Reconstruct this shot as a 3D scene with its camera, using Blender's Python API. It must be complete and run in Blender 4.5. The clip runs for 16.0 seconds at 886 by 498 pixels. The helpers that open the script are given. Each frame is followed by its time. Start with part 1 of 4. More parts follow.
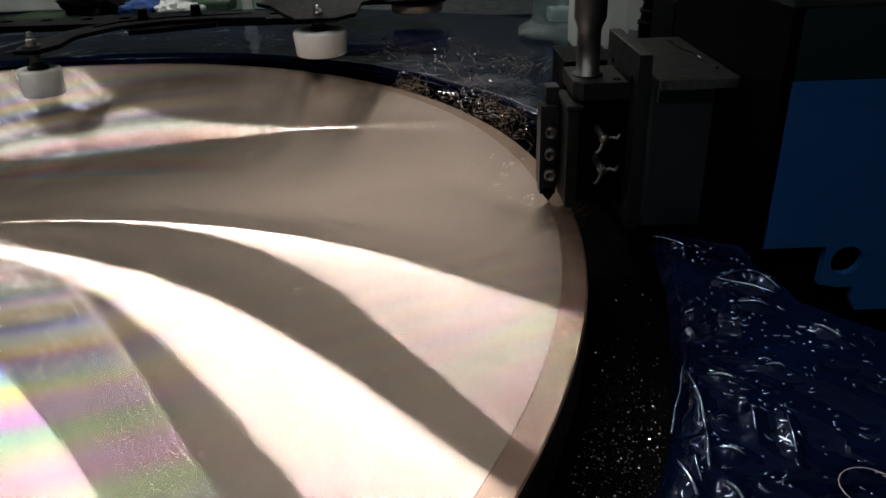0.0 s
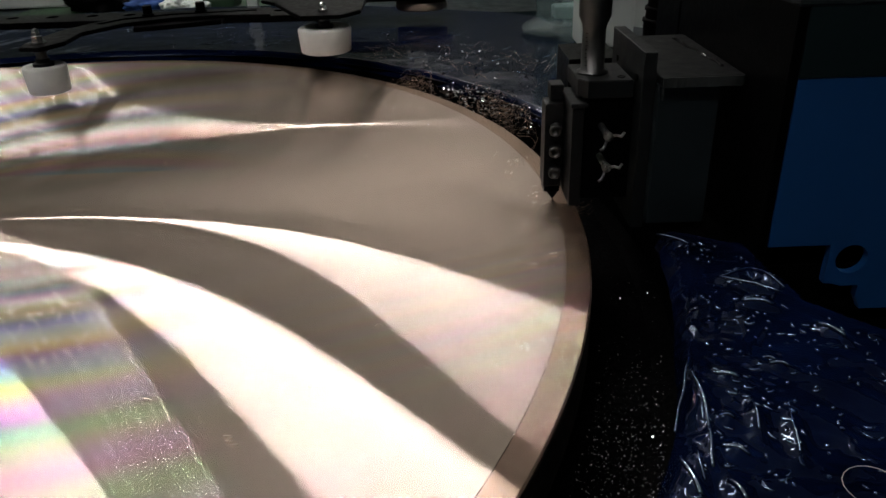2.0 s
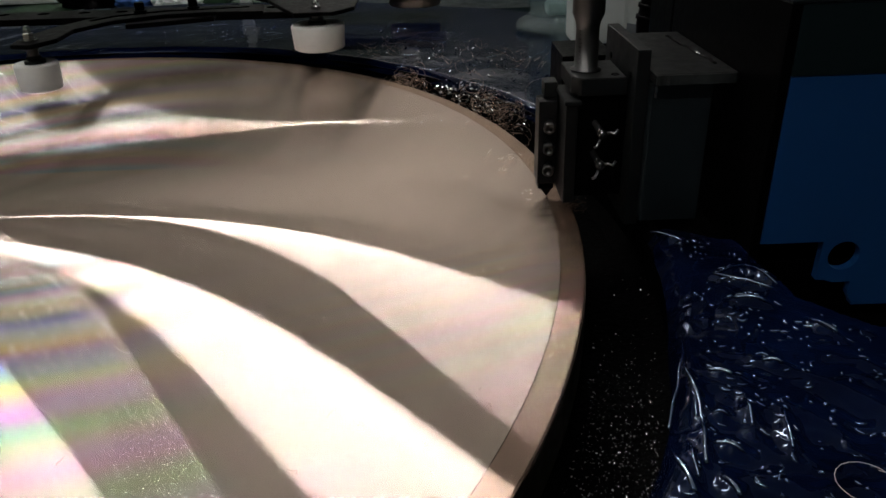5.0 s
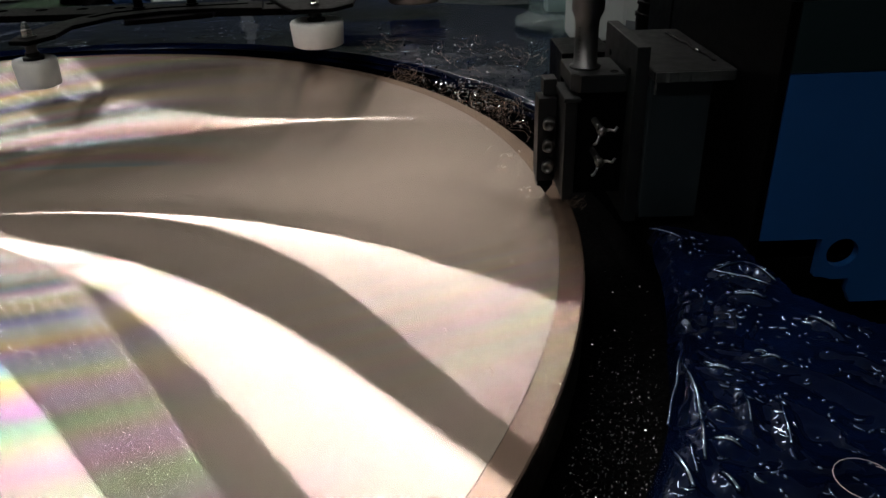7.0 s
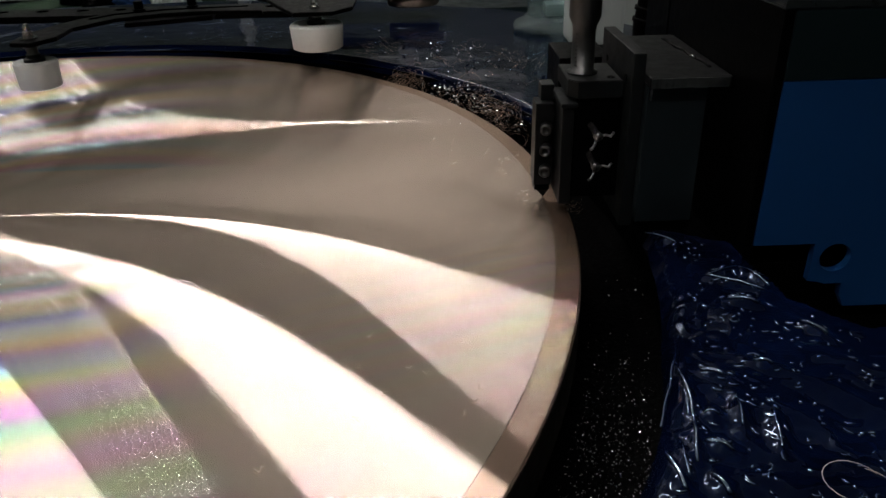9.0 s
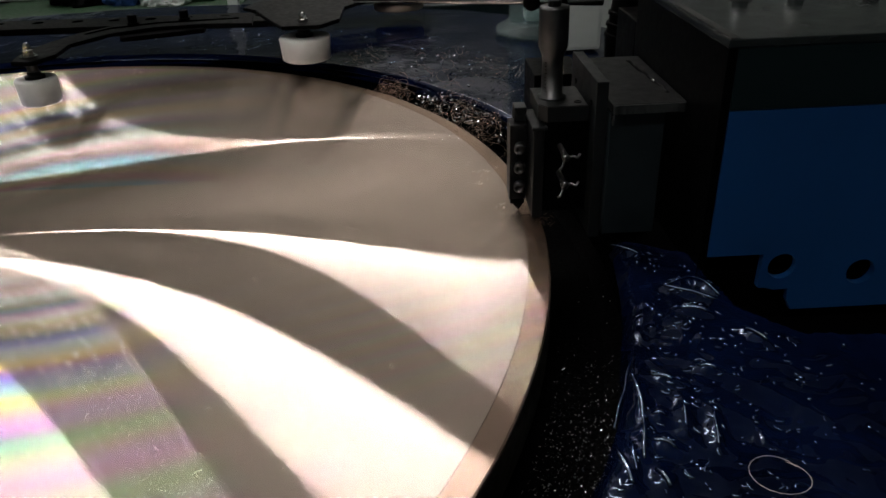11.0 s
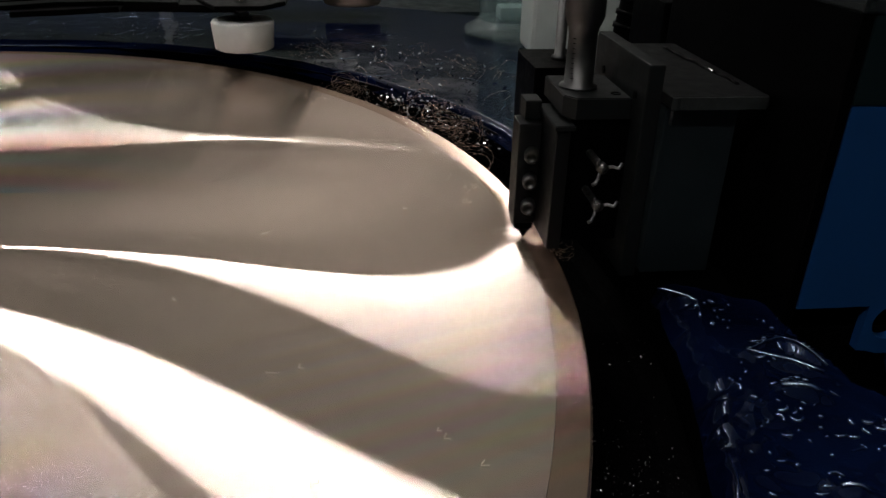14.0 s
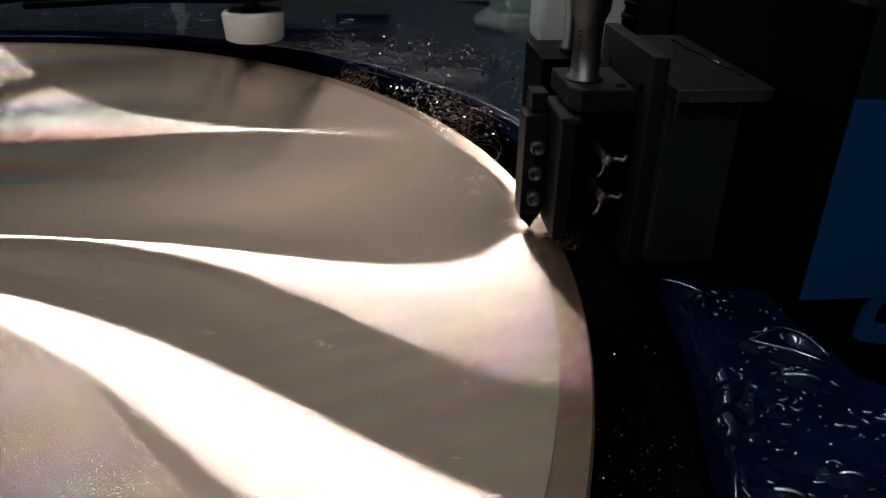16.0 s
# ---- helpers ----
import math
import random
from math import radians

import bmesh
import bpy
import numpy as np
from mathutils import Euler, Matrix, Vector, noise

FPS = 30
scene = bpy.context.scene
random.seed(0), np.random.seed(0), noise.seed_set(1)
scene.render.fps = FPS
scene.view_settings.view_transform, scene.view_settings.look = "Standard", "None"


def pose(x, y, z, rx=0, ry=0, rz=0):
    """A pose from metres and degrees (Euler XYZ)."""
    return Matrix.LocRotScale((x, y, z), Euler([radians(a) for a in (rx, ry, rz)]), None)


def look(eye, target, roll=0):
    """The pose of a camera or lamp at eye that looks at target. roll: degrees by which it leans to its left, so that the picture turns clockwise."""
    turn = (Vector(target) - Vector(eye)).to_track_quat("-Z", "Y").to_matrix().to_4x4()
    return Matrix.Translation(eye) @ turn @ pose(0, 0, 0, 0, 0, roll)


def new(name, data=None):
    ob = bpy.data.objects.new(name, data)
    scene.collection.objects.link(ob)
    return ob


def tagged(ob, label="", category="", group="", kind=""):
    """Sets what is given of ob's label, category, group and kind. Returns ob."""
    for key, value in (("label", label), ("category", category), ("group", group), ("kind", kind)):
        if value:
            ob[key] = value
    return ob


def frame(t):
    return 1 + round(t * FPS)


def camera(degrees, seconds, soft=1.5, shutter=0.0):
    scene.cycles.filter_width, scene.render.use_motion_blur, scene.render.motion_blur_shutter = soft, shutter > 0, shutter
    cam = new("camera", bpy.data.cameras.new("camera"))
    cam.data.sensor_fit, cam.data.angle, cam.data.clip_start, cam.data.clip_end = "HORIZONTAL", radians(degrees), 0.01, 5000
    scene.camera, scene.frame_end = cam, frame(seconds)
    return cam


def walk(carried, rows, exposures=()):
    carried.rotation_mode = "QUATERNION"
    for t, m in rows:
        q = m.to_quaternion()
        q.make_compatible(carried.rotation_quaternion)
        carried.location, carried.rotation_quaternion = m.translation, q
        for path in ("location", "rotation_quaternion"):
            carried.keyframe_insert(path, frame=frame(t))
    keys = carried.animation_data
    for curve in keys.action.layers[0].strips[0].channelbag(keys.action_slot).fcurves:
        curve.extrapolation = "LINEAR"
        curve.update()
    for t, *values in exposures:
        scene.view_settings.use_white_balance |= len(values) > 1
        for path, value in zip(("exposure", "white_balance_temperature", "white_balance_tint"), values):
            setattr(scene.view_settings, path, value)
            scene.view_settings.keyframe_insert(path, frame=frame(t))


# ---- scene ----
# ---- camera ----
cam = camera(61.6, 16.0)
ROWS = [
    (0.0, 0.4956, -0.5254, 0.2373, -0.21, -26.78, -2.10),
    (0.5, 0.4959, -0.5242, 0.2375, -0.22, -27.10, -2.06),
    (1.0, 0.4953, -0.5247, 0.2377, -0.07, -27.24, -2.22),
    (1.5, 0.4957, -0.5241, 0.2378, -0.00, -27.17, -2.19),
    (2.0, 0.4955, -0.5259, 0.2378, 0.14, -26.99, -2.12),
    (2.5, 0.4957, -0.5256, 0.2385, 0.23, -27.15, -2.35),
    (3.0, 0.4955, -0.5260, 0.2383, 0.05, -27.22, -2.23),
    (3.5, 0.4950, -0.5251, 0.2384, -0.25, -27.37, -2.06),
    (4.0, 0.4953, -0.5257, 0.2390, -0.26, -27.14, -2.10),
    (6.5, 0.4948, -0.5260, 0.2390, -0.55, -27.59, -1.96),
    (7.0, 0.4946, -0.5263, 0.2391, -0.50, -27.53, -1.96),
    (7.5, 0.4947, -0.5263, 0.2395, -0.51, -27.59, -1.90),
    (8.0, 0.4942, -0.5266, 0.2385, -0.61, -27.73, -1.83),
    (8.5, 0.4946, -0.5269, 0.2397, -0.58, -27.85, -1.87),
    (9.0, 0.4951, -0.5304, 0.2429, -0.64, -27.45, -1.67),
    (9.2, 0.4964, -0.5342, 0.2481, -0.65, -28.30, -1.82),
    (11.3, 0.5037, -0.5630, 0.2850, -1.23, -28.74, -2.30),
    (11.5, 0.4999, -0.5603, 0.2851, -0.40, -29.68, -2.98),
    (12.0, 0.5010, -0.5457, 0.2727, -0.82, -28.79, -0.94),
    (12.5, 0.4937, -0.4847, 0.2559, -2.53, -27.03, -0.96),
    (13.0, 0.4848, -0.4269, 0.2218, -5.45, -24.10, 1.30),
    (13.5, 0.4831, -0.4108, 0.2122, -6.49, -26.57, 1.05),
    (14.0, 0.4799, -0.4111, 0.2160, -6.63, -27.04, 1.25),
    (14.5, 0.4816, -0.4118, 0.2155, -6.37, -27.40, 1.32),
    (15.0, 0.4808, -0.4153, 0.2183, -6.17, -27.41, 1.21),
    (15.5, 0.4807, -0.4162, 0.2201, -6.03, -27.97, 0.94),
    (16.0, 0.4821, -0.4160, 0.2196, -5.68, -27.90, 0.93),
]


def eye_pose(x, y, z, yaw, pitch, roll):
    a, b = radians(yaw), radians(pitch)
    way = Vector((-math.sin(a) * math.cos(b), math.cos(a) * math.cos(b), math.sin(b)))
    return look((x, y, z), Vector((x, y, z)) + way, roll)


walk(cam, [(t, eye_pose(*row)) for t, *row in ROWS])

# ---- world and exposure ----
# The origin is the centre of the turning plate, z = 0 its cut face; the workshop floor lies 0.9 m below.
world = bpy.data.worlds.new("world")
scene.world = world
world.use_nodes = True
world.node_tree.nodes["Background"].inputs[0].default_value = (0.02, 0.022, 0.025, 1)
world.node_tree.nodes["Background"].inputs[1].default_value = 0.3
scene.view_settings.exposure = 0.08
LAMP = 80.0       # ceiling lamps
CEIL = 3.0        # ceiling over the plate
R = 0.6           # plate radius


# ---- materials ----
class Nodes:
    def __init__(self, name):
        self.mat = bpy.data.materials.new(name)
        self.mat.use_nodes = True
        self.tree = self.mat.node_tree
        self.bsdf = self.tree.nodes["Principled BSDF"]
        self.out = self.tree.nodes["Material Output"]

    def add(self, kind, **values):
        n = self.tree.nodes.new(kind)
        for k, v in values.items():
            if k in n.inputs:
                n.inputs[k].default_value = v
        return n

    def link(self, a, b):
        self.tree.links.new(a, b)

    def math(self, op, a, b=0.0, c=0.0):
        n = self.tree.nodes.new("ShaderNodeMath")
        n.operation = op
        for i, v in enumerate((a, b, c)):
            if isinstance(v, (int, float)):
                n.inputs[i].default_value = v
            else:
                self.link(v, n.inputs[i])
        return n.outputs[0]

    def vec(self, op, a, b=None):
        n = self.tree.nodes.new("ShaderNodeVectorMath")
        n.operation = op
        for i, v in enumerate((a, b)):
            if v is None:
                continue
            if isinstance(v, tuple):
                n.inputs[i].default_value = v
            else:
                self.link(v, n.inputs[i])
        return n.outputs[0]

    def coords(self):
        return self.tree.nodes.new("ShaderNodeTexCoord").outputs["Object"]

    def noise(self, scale, detail=4.0, rough=0.6, at=None):
        n = self.tree.nodes.new("ShaderNodeTexNoise")
        n.inputs["Scale"].default_value, n.inputs["Detail"].default_value, n.inputs["Roughness"].default_value = scale, detail, rough
        self.link(at if at is not None else self.coords(), n.inputs["Vector"])
        return n.outputs["Fac"]

    def ramp(self, fac, stops):
        n = self.tree.nodes.new("ShaderNodeValToRGB")
        while len(n.color_ramp.elements) < len(stops):
            n.color_ramp.elements.new(0.5)
        for e, (p, c) in zip(n.color_ramp.elements, stops):
            e.position, e.color = p, (*c, 1) if len(c) == 3 else c
        self.link(fac, n.inputs[0])
        return n.outputs[0]

    def bump(self, height, strength, distance):
        n = self.tree.nodes.new("ShaderNodeBump")
        n.inputs["Strength"].default_value, n.inputs["Distance"].default_value = strength, distance
        self.link(height, n.inputs["Height"])
        return n.outputs[0]


def surface(name, dark, light, rough=(0.35, 0.6), metal=0.0, scale=30.0, grain=400.0, bump=0.2, depth=0.0004, coat=0.0, sheen=0.5):
    """A worn surface: colour stains, gloss that varies, fine grain."""
    n = Nodes(name)
    at = n.coords()
    stain = n.noise(scale, 5, 0.6, at)
    n.link(n.ramp(stain, [(0.3, dark), (0.7, light)]), n.bsdf.inputs["Base Color"])
    spots = n.noise(scale * 4, 3, 0.7, at)
    n.link(n.ramp(spots, [(0.3, (rough[0],) * 3), (0.75, (rough[1],) * 3)]), n.bsdf.inputs["Roughness"])
    n.bsdf.inputs["Metallic"].default_value = metal
    n.bsdf.inputs["Coat Weight"].default_value = coat
    n.bsdf.inputs["Specular IOR Level"].default_value = sheen
    n.link(n.bump(n.noise(grain, 2, 0.5, at), bump, depth), n.bsdf.inputs["Normal"])
    return n.mat


def turned_metal(name, tint, rough, aniso, swing, seed, oxide=(0.42, 0.33, 0.26)):
    """Bronze with fine turned rings: sharp along the ring, wide across it; a rainbow sheen is painted into colour and
    normals.
    """
    n = Nodes(name)
    pos = n.tree.nodes.new("ShaderNodeNewGeometry")
    sep = n.tree.nodes.new("ShaderNodeSeparateXYZ")
    n.link(pos.outputs["Position"], sep.inputs[0])
    x, y = sep.outputs[0], sep.outputs[1]
    radius = n.math("SQRT", n.math("ADD", n.math("MULTIPLY", x, x), n.math("MULTIPLY", y, y)))
    tang = n.tree.nodes.new("ShaderNodeCombineXYZ")
    n.link(n.math("MULTIPLY", y, -1.0), tang.inputs[0])
    n.link(x, tang.inputs[1])
    tangent = n.vec("NORMALIZE", tang.outputs[0])
    rad = n.tree.nodes.new("ShaderNodeCombineXYZ")
    n.link(x, rad.inputs[0])
    n.link(y, rad.inputs[1])
    radial = n.vec("NORMALIZE", rad.outputs[0])
    # noise along the spiral varies the painted sheen; noise along the radius the roughness
    line = n.tree.nodes.new("ShaderNodeCombineXYZ")
    spiral = n.math("MULTIPLY_ADD", n.math("ABSOLUTE", n.math("ARCTAN2", y, x)), 0.315, radius)
    n.link(spiral, line.inputs[0])
    line.inputs[1].default_value = seed
    ring = n.noise(20.0, 2, 0.5, line.outputs[0])
    circle = n.tree.nodes.new("ShaderNodeCombineXYZ")
    n.link(radius, circle.inputs[0])
    fine = n.noise(900.0, 2, 0.6, circle.outputs[0])
    stain = n.noise(5.0, 4, 0.6)
    # masks for the painted rainbow sheen: stronger towards the centre and on one side
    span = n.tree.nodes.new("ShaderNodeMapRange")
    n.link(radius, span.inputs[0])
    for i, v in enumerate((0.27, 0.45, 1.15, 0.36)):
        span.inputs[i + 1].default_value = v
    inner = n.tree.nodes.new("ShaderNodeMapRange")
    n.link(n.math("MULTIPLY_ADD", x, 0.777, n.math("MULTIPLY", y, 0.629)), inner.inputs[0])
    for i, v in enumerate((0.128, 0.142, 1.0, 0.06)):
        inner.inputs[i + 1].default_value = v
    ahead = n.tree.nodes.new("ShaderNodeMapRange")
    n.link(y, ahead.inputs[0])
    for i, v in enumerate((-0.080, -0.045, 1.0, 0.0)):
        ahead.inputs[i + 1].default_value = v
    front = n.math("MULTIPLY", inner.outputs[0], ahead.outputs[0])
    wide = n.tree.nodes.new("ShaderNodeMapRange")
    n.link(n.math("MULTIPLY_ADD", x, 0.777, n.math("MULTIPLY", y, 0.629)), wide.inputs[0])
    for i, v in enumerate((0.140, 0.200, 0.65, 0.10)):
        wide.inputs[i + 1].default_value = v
    tilt_mask = n.math("MULTIPLY", wide.outputs[0], ahead.outputs[0])
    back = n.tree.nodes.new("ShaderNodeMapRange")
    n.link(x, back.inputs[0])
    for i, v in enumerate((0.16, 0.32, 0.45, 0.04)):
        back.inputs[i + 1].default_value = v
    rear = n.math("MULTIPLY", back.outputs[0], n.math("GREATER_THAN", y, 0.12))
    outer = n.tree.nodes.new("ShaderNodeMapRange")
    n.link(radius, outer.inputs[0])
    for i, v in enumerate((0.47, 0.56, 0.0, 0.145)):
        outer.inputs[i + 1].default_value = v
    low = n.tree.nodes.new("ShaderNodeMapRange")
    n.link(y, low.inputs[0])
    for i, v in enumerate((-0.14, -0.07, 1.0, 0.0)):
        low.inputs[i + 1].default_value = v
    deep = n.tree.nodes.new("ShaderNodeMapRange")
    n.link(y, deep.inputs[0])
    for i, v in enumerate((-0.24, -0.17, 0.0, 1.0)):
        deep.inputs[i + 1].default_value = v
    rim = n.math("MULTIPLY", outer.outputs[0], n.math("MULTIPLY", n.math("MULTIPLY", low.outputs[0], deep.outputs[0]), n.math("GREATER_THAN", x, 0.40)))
    reach = n.math("MULTIPLY_ADD", span.outputs[0], n.math("ADD", tilt_mask, rear), n.math("MULTIPLY", rim, 0.3))
    painted_sheen = n.math("MINIMUM", 1.0, n.math("ADD", n.math("MULTIPLY", n.math("ADD", front, n.math("MULTIPLY", rear, 3.0)), span.outputs[0]), n.math("MULTIPLY", rim, 0.5)))
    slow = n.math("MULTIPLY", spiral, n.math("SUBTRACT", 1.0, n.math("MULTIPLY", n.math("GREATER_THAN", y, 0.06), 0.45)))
    # towards the rim the painted sheen breaks up into fine pale streaks
    fan = n.tree.nodes.new("ShaderNodeMapRange")
    n.link(x, fan.inputs[0])
    for i, v in enumerate((0.37, 0.46, 0.0, 1.0)):
        fan.inputs[i + 1].default_value = v
    upper = n.tree.nodes.new("ShaderNodeMapRange")
    n.link(y, upper.inputs[0])
    for i, v in enumerate((-0.08, -0.03, 1.0, 0.0)):
        upper.inputs[i + 1].default_value = v
    streaky = n.math("MULTIPLY", fan.outputs[0], n.math("MULTIPLY", upper.outputs[0], deep.outputs[0]))
    across = n.math("MULTIPLY_ADD", x, -0.35, y)
    lobes = []
    for k, part_of in enumerate(((1, 0, 0), (0, 1, 0), (0, 0, 1))):
        broad = n.math("SINE", n.math("MULTIPLY_ADD", slow, 2 * math.pi / (0.092 - 0.011 * k), 2.1 * k + seed))
        narrow = n.math("SINE", n.math("MULTIPLY_ADD", spiral, 2 * math.pi / (0.0135 - 0.0014 * k), 2.1 * k + 2 * seed))
        wave = n.math("MULTIPLY_ADD", narrow, n.math("MULTIPLY", rim, 11.0), broad)
        wob = n.math("MULTIPLY", wave, n.math("MULTIPLY_ADD", ring, 0.8, 0.6))
        tilt = n.math("MULTIPLY", n.math("MULTIPLY", wob, reach), swing)
        scl = n.tree.nodes.new("ShaderNodeVectorMath")
        scl.operation = "SCALE"
        n.link(radial, scl.inputs[0])
        n.link(tilt, scl.inputs["Scale"])
        normal = n.vec("NORMALIZE", n.vec("ADD", pos.outputs["Normal"], scl.outputs[0]))
        g = n.tree.nodes.new("ShaderNodeBsdfAnisotropic")
        g.distribution = "BECKMANN"
        g.inputs["Anisotropy"].default_value = aniso
        n.link(n.math("MULTIPLY_ADD", n.math("SUBTRACT", fine, 0.5), 0.03, rough), g.inputs["Roughness"])
        lo = tuple(0.93 * a * b for a, b in zip(tint, part_of))
        hi = tuple(1.0 * a * b for a, b in zip(tint, part_of))
        # rainbow sheen painted into the lobe colour: each channel dims in its own rings
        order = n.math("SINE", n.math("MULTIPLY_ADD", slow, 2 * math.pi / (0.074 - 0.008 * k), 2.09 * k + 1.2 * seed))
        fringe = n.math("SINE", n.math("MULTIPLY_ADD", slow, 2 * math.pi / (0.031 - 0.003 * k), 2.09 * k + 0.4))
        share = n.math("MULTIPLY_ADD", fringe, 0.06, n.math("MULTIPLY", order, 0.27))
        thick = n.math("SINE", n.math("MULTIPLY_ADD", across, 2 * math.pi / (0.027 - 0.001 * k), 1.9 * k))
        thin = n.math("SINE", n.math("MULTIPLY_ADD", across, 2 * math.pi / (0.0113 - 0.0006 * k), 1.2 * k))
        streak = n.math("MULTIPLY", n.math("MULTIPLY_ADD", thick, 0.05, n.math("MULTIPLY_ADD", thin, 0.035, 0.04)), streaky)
        keep = n.math("SUBTRACT", n.math("SUBTRACT", 1.0, streak), n.math("MULTIPLY", n.math("ADD", share, (0.30, 0.20, 0.12)[k]), painted_sheen))
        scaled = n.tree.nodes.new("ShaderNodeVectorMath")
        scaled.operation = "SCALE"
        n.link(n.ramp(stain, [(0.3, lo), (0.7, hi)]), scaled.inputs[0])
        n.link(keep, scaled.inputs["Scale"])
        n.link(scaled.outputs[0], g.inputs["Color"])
        n.link(tangent, g.inputs["Tangent"])
        n.link(normal, g.inputs["Normal"])
        lobes.append(g.outputs[0])
    both = n.tree.nodes.new("ShaderNodeAddShader")
    n.link(lobes[0], both.inputs[0])
    n.link(lobes[1], both.inputs[1])
    three = n.tree.nodes.new("ShaderNodeAddShader")
    n.link(both.outputs[0], three.inputs[0])
    n.link(lobes[2], three.inputs[1])
    # a little dull oxide between the rings
    dull = n.tree.nodes.new("ShaderNodeBsdfDiffuse")
    dull.inputs[0].default_value = (*oxide, 1)
    mix = n.tree.nodes.new("ShaderNodeMixShader")
    mix.inputs[0].default_value = 0.25
    n.link(three.outputs[0], mix.inputs[1])
    n.link(dull.outputs[0], mix.inputs[2])
    n.link(mix.outputs[0], n.out.inputs[0])
    return n.mat


def film_material():
    n = Nodes("blue_film")
    at = n.coords()
    n.link(n.ramp(n.noise(14, 4, 0.6, at), [(0.3, (0.0008, 0.0019, 0.010)), (0.7, (0.0023, 0.0060, 0.028))]), n.bsdf.inputs["Base Color"])
    gloss = n.ramp(n.noise(40, 3, 0.6, at), [(0.35, (0.03,) * 3), (0.75, (0.08,) * 3)])
    place = n.tree.nodes.new("ShaderNodeSeparateXYZ")
    n.link(at, place.inputs[0])
    dust = n.tree.nodes.new("ShaderNodeMapRange")
    n.link(place.outputs[1], dust.inputs[0])
    for i, v in enumerate((0.0, 0.18, 0.0, 0.10)):
        dust.inputs[i + 1].default_value = v
    hazy = n.tree.nodes.new("ShaderNodeMapRange")
    n.link(place.outputs[0], hazy.inputs[0])
    for i, v in enumerate((0.30, 0.52, 0.15, 1.0)):
        hazy.inputs[i + 1].default_value = v
    n.link(n.math("ADD", gloss, n.math("MULTIPLY", n.math("MULTIPLY", dust.outputs[0], hazy.outputs[0]), n.math("MULTIPLY_ADD", n.noise(9, 3, 0.6, at), 0.8, 0.6))), n.bsdf.inputs["Roughness"])
    n.bsdf.inputs["IOR"].default_value = 1.42
    n.bsdf.inputs["Specular Tint"].default_value = (0.50, 0.68, 1.0, 1)
    # reflection weakened by hand towards the far deck, to keep the film dark there
    mirror_fade = n.tree.nodes.new("ShaderNodeMapRange")
    n.link(n.math("MULTIPLY_ADD", place.outputs[1], -1.0, place.outputs[0]), mirror_fade.inputs[0])
    for i, v in enumerate((-0.40, 0.55, 0.06, 0.55)):
        mirror_fade.inputs[i + 1].default_value = v
    n.link(mirror_fade.outputs[0], n.bsdf.inputs["Specular IOR Level"])
    warp = n.tree.nodes.new("ShaderNodeTexNoise")
    warp.inputs["Scale"].default_value = 12
    n.link(at, warp.inputs["Vector"])
    bent = n.vec("ADD", at, n.vec("MULTIPLY", warp.outputs["Color"], (0.05, 0.05, 0.05)))
    lines = []
    for scale, width, cover in ((17.0, 0.030, 0.50), (38.0, 0.045, 0.55)):
        ridge = n.math("ABSOLUTE", n.math("SUBTRACT", n.noise(scale, 1, 0.4, bent), 0.5))
        thin = n.ramp(ridge, [(0.0, (1, 1, 1)), (width, (0, 0, 0))])
        broken = n.ramp(n.noise(scale * 1.3, 1, 0.5, at), [(cover, (0, 0, 0)), (cover + 0.06, (1, 1, 1))])
        lines.append(n.math("MULTIPLY", thin, broken))
    h = n.math("MULTIPLY_ADD", n.noise(30, 2, 0.5, at), 0.8, n.math("MULTIPLY_ADD", lines[0], 0.5, n.math("MULTIPLY", lines[1], 0.3)))
    sep = n.tree.nodes.new("ShaderNodeSeparateXYZ")
    n.link(at, sep.inputs[0])
    taut = n.tree.nodes.new("ShaderNodeMapRange")
    n.link(sep.outputs[1], taut.inputs[0])
    for i, v in enumerate((-0.05, 0.20, 0.5, 0.06)):
        taut.inputs[i + 1].default_value = v
    patch = n.ramp(n.noise(11, 2, 0.5, at), [(0.38, (0.25,) * 3), (0.62, (1.0,) * 3)])
    bump = n.tree.nodes.new("ShaderNodeBump")
    bump.inputs["Distance"].default_value = 0.004
    n.link(n.math("MULTIPLY", taut.outputs[0], patch), bump.inputs["Strength"])
    n.link(h, bump.inputs["Height"])
    n.link(bump.outputs[0], n.bsdf.inputs["Normal"])
    return n.mat


def glow(name, colour, strength):
    n = Nodes(name)
    n.bsdf.inputs["Base Color"].default_value = (0.8, 0.8, 0.8, 1)
    n.bsdf.inputs["Emission Color"].default_value = (*colour, 1)
    n.bsdf.inputs["Emission Strength"].default_value = strength
    return n.mat


def clear_plastic(name, tint=(0.86, 0.93, 0.93)):
    """Thin clear plastic: mostly seen through, a faint haze and a soft gloss."""
    n = Nodes(name)
    n.bsdf.inputs["Base Color"].default_value = (0.30, 0.36, 0.36, 1)
    n.link(n.ramp(n.noise(25), [(0.3, (0.10,) * 3), (0.7, (0.26,) * 3)]), n.bsdf.inputs["Roughness"])
    see = n.tree.nodes.new("ShaderNodeBsdfTransparent")
    see.inputs[0].default_value = (*tint, 1)
    mix = n.tree.nodes.new("ShaderNodeMixShader")
    n.link(n.ramp(n.noise(9), [(0.3, (0.18,) * 3), (0.7, (0.30,) * 3)]), mix.inputs[0])
    n.link(see.outputs[0], mix.inputs[1])
    n.link(n.bsdf.outputs[0], mix.inputs[2])
    n.link(mix.outputs[0], n.out.inputs[0])
    return n.mat


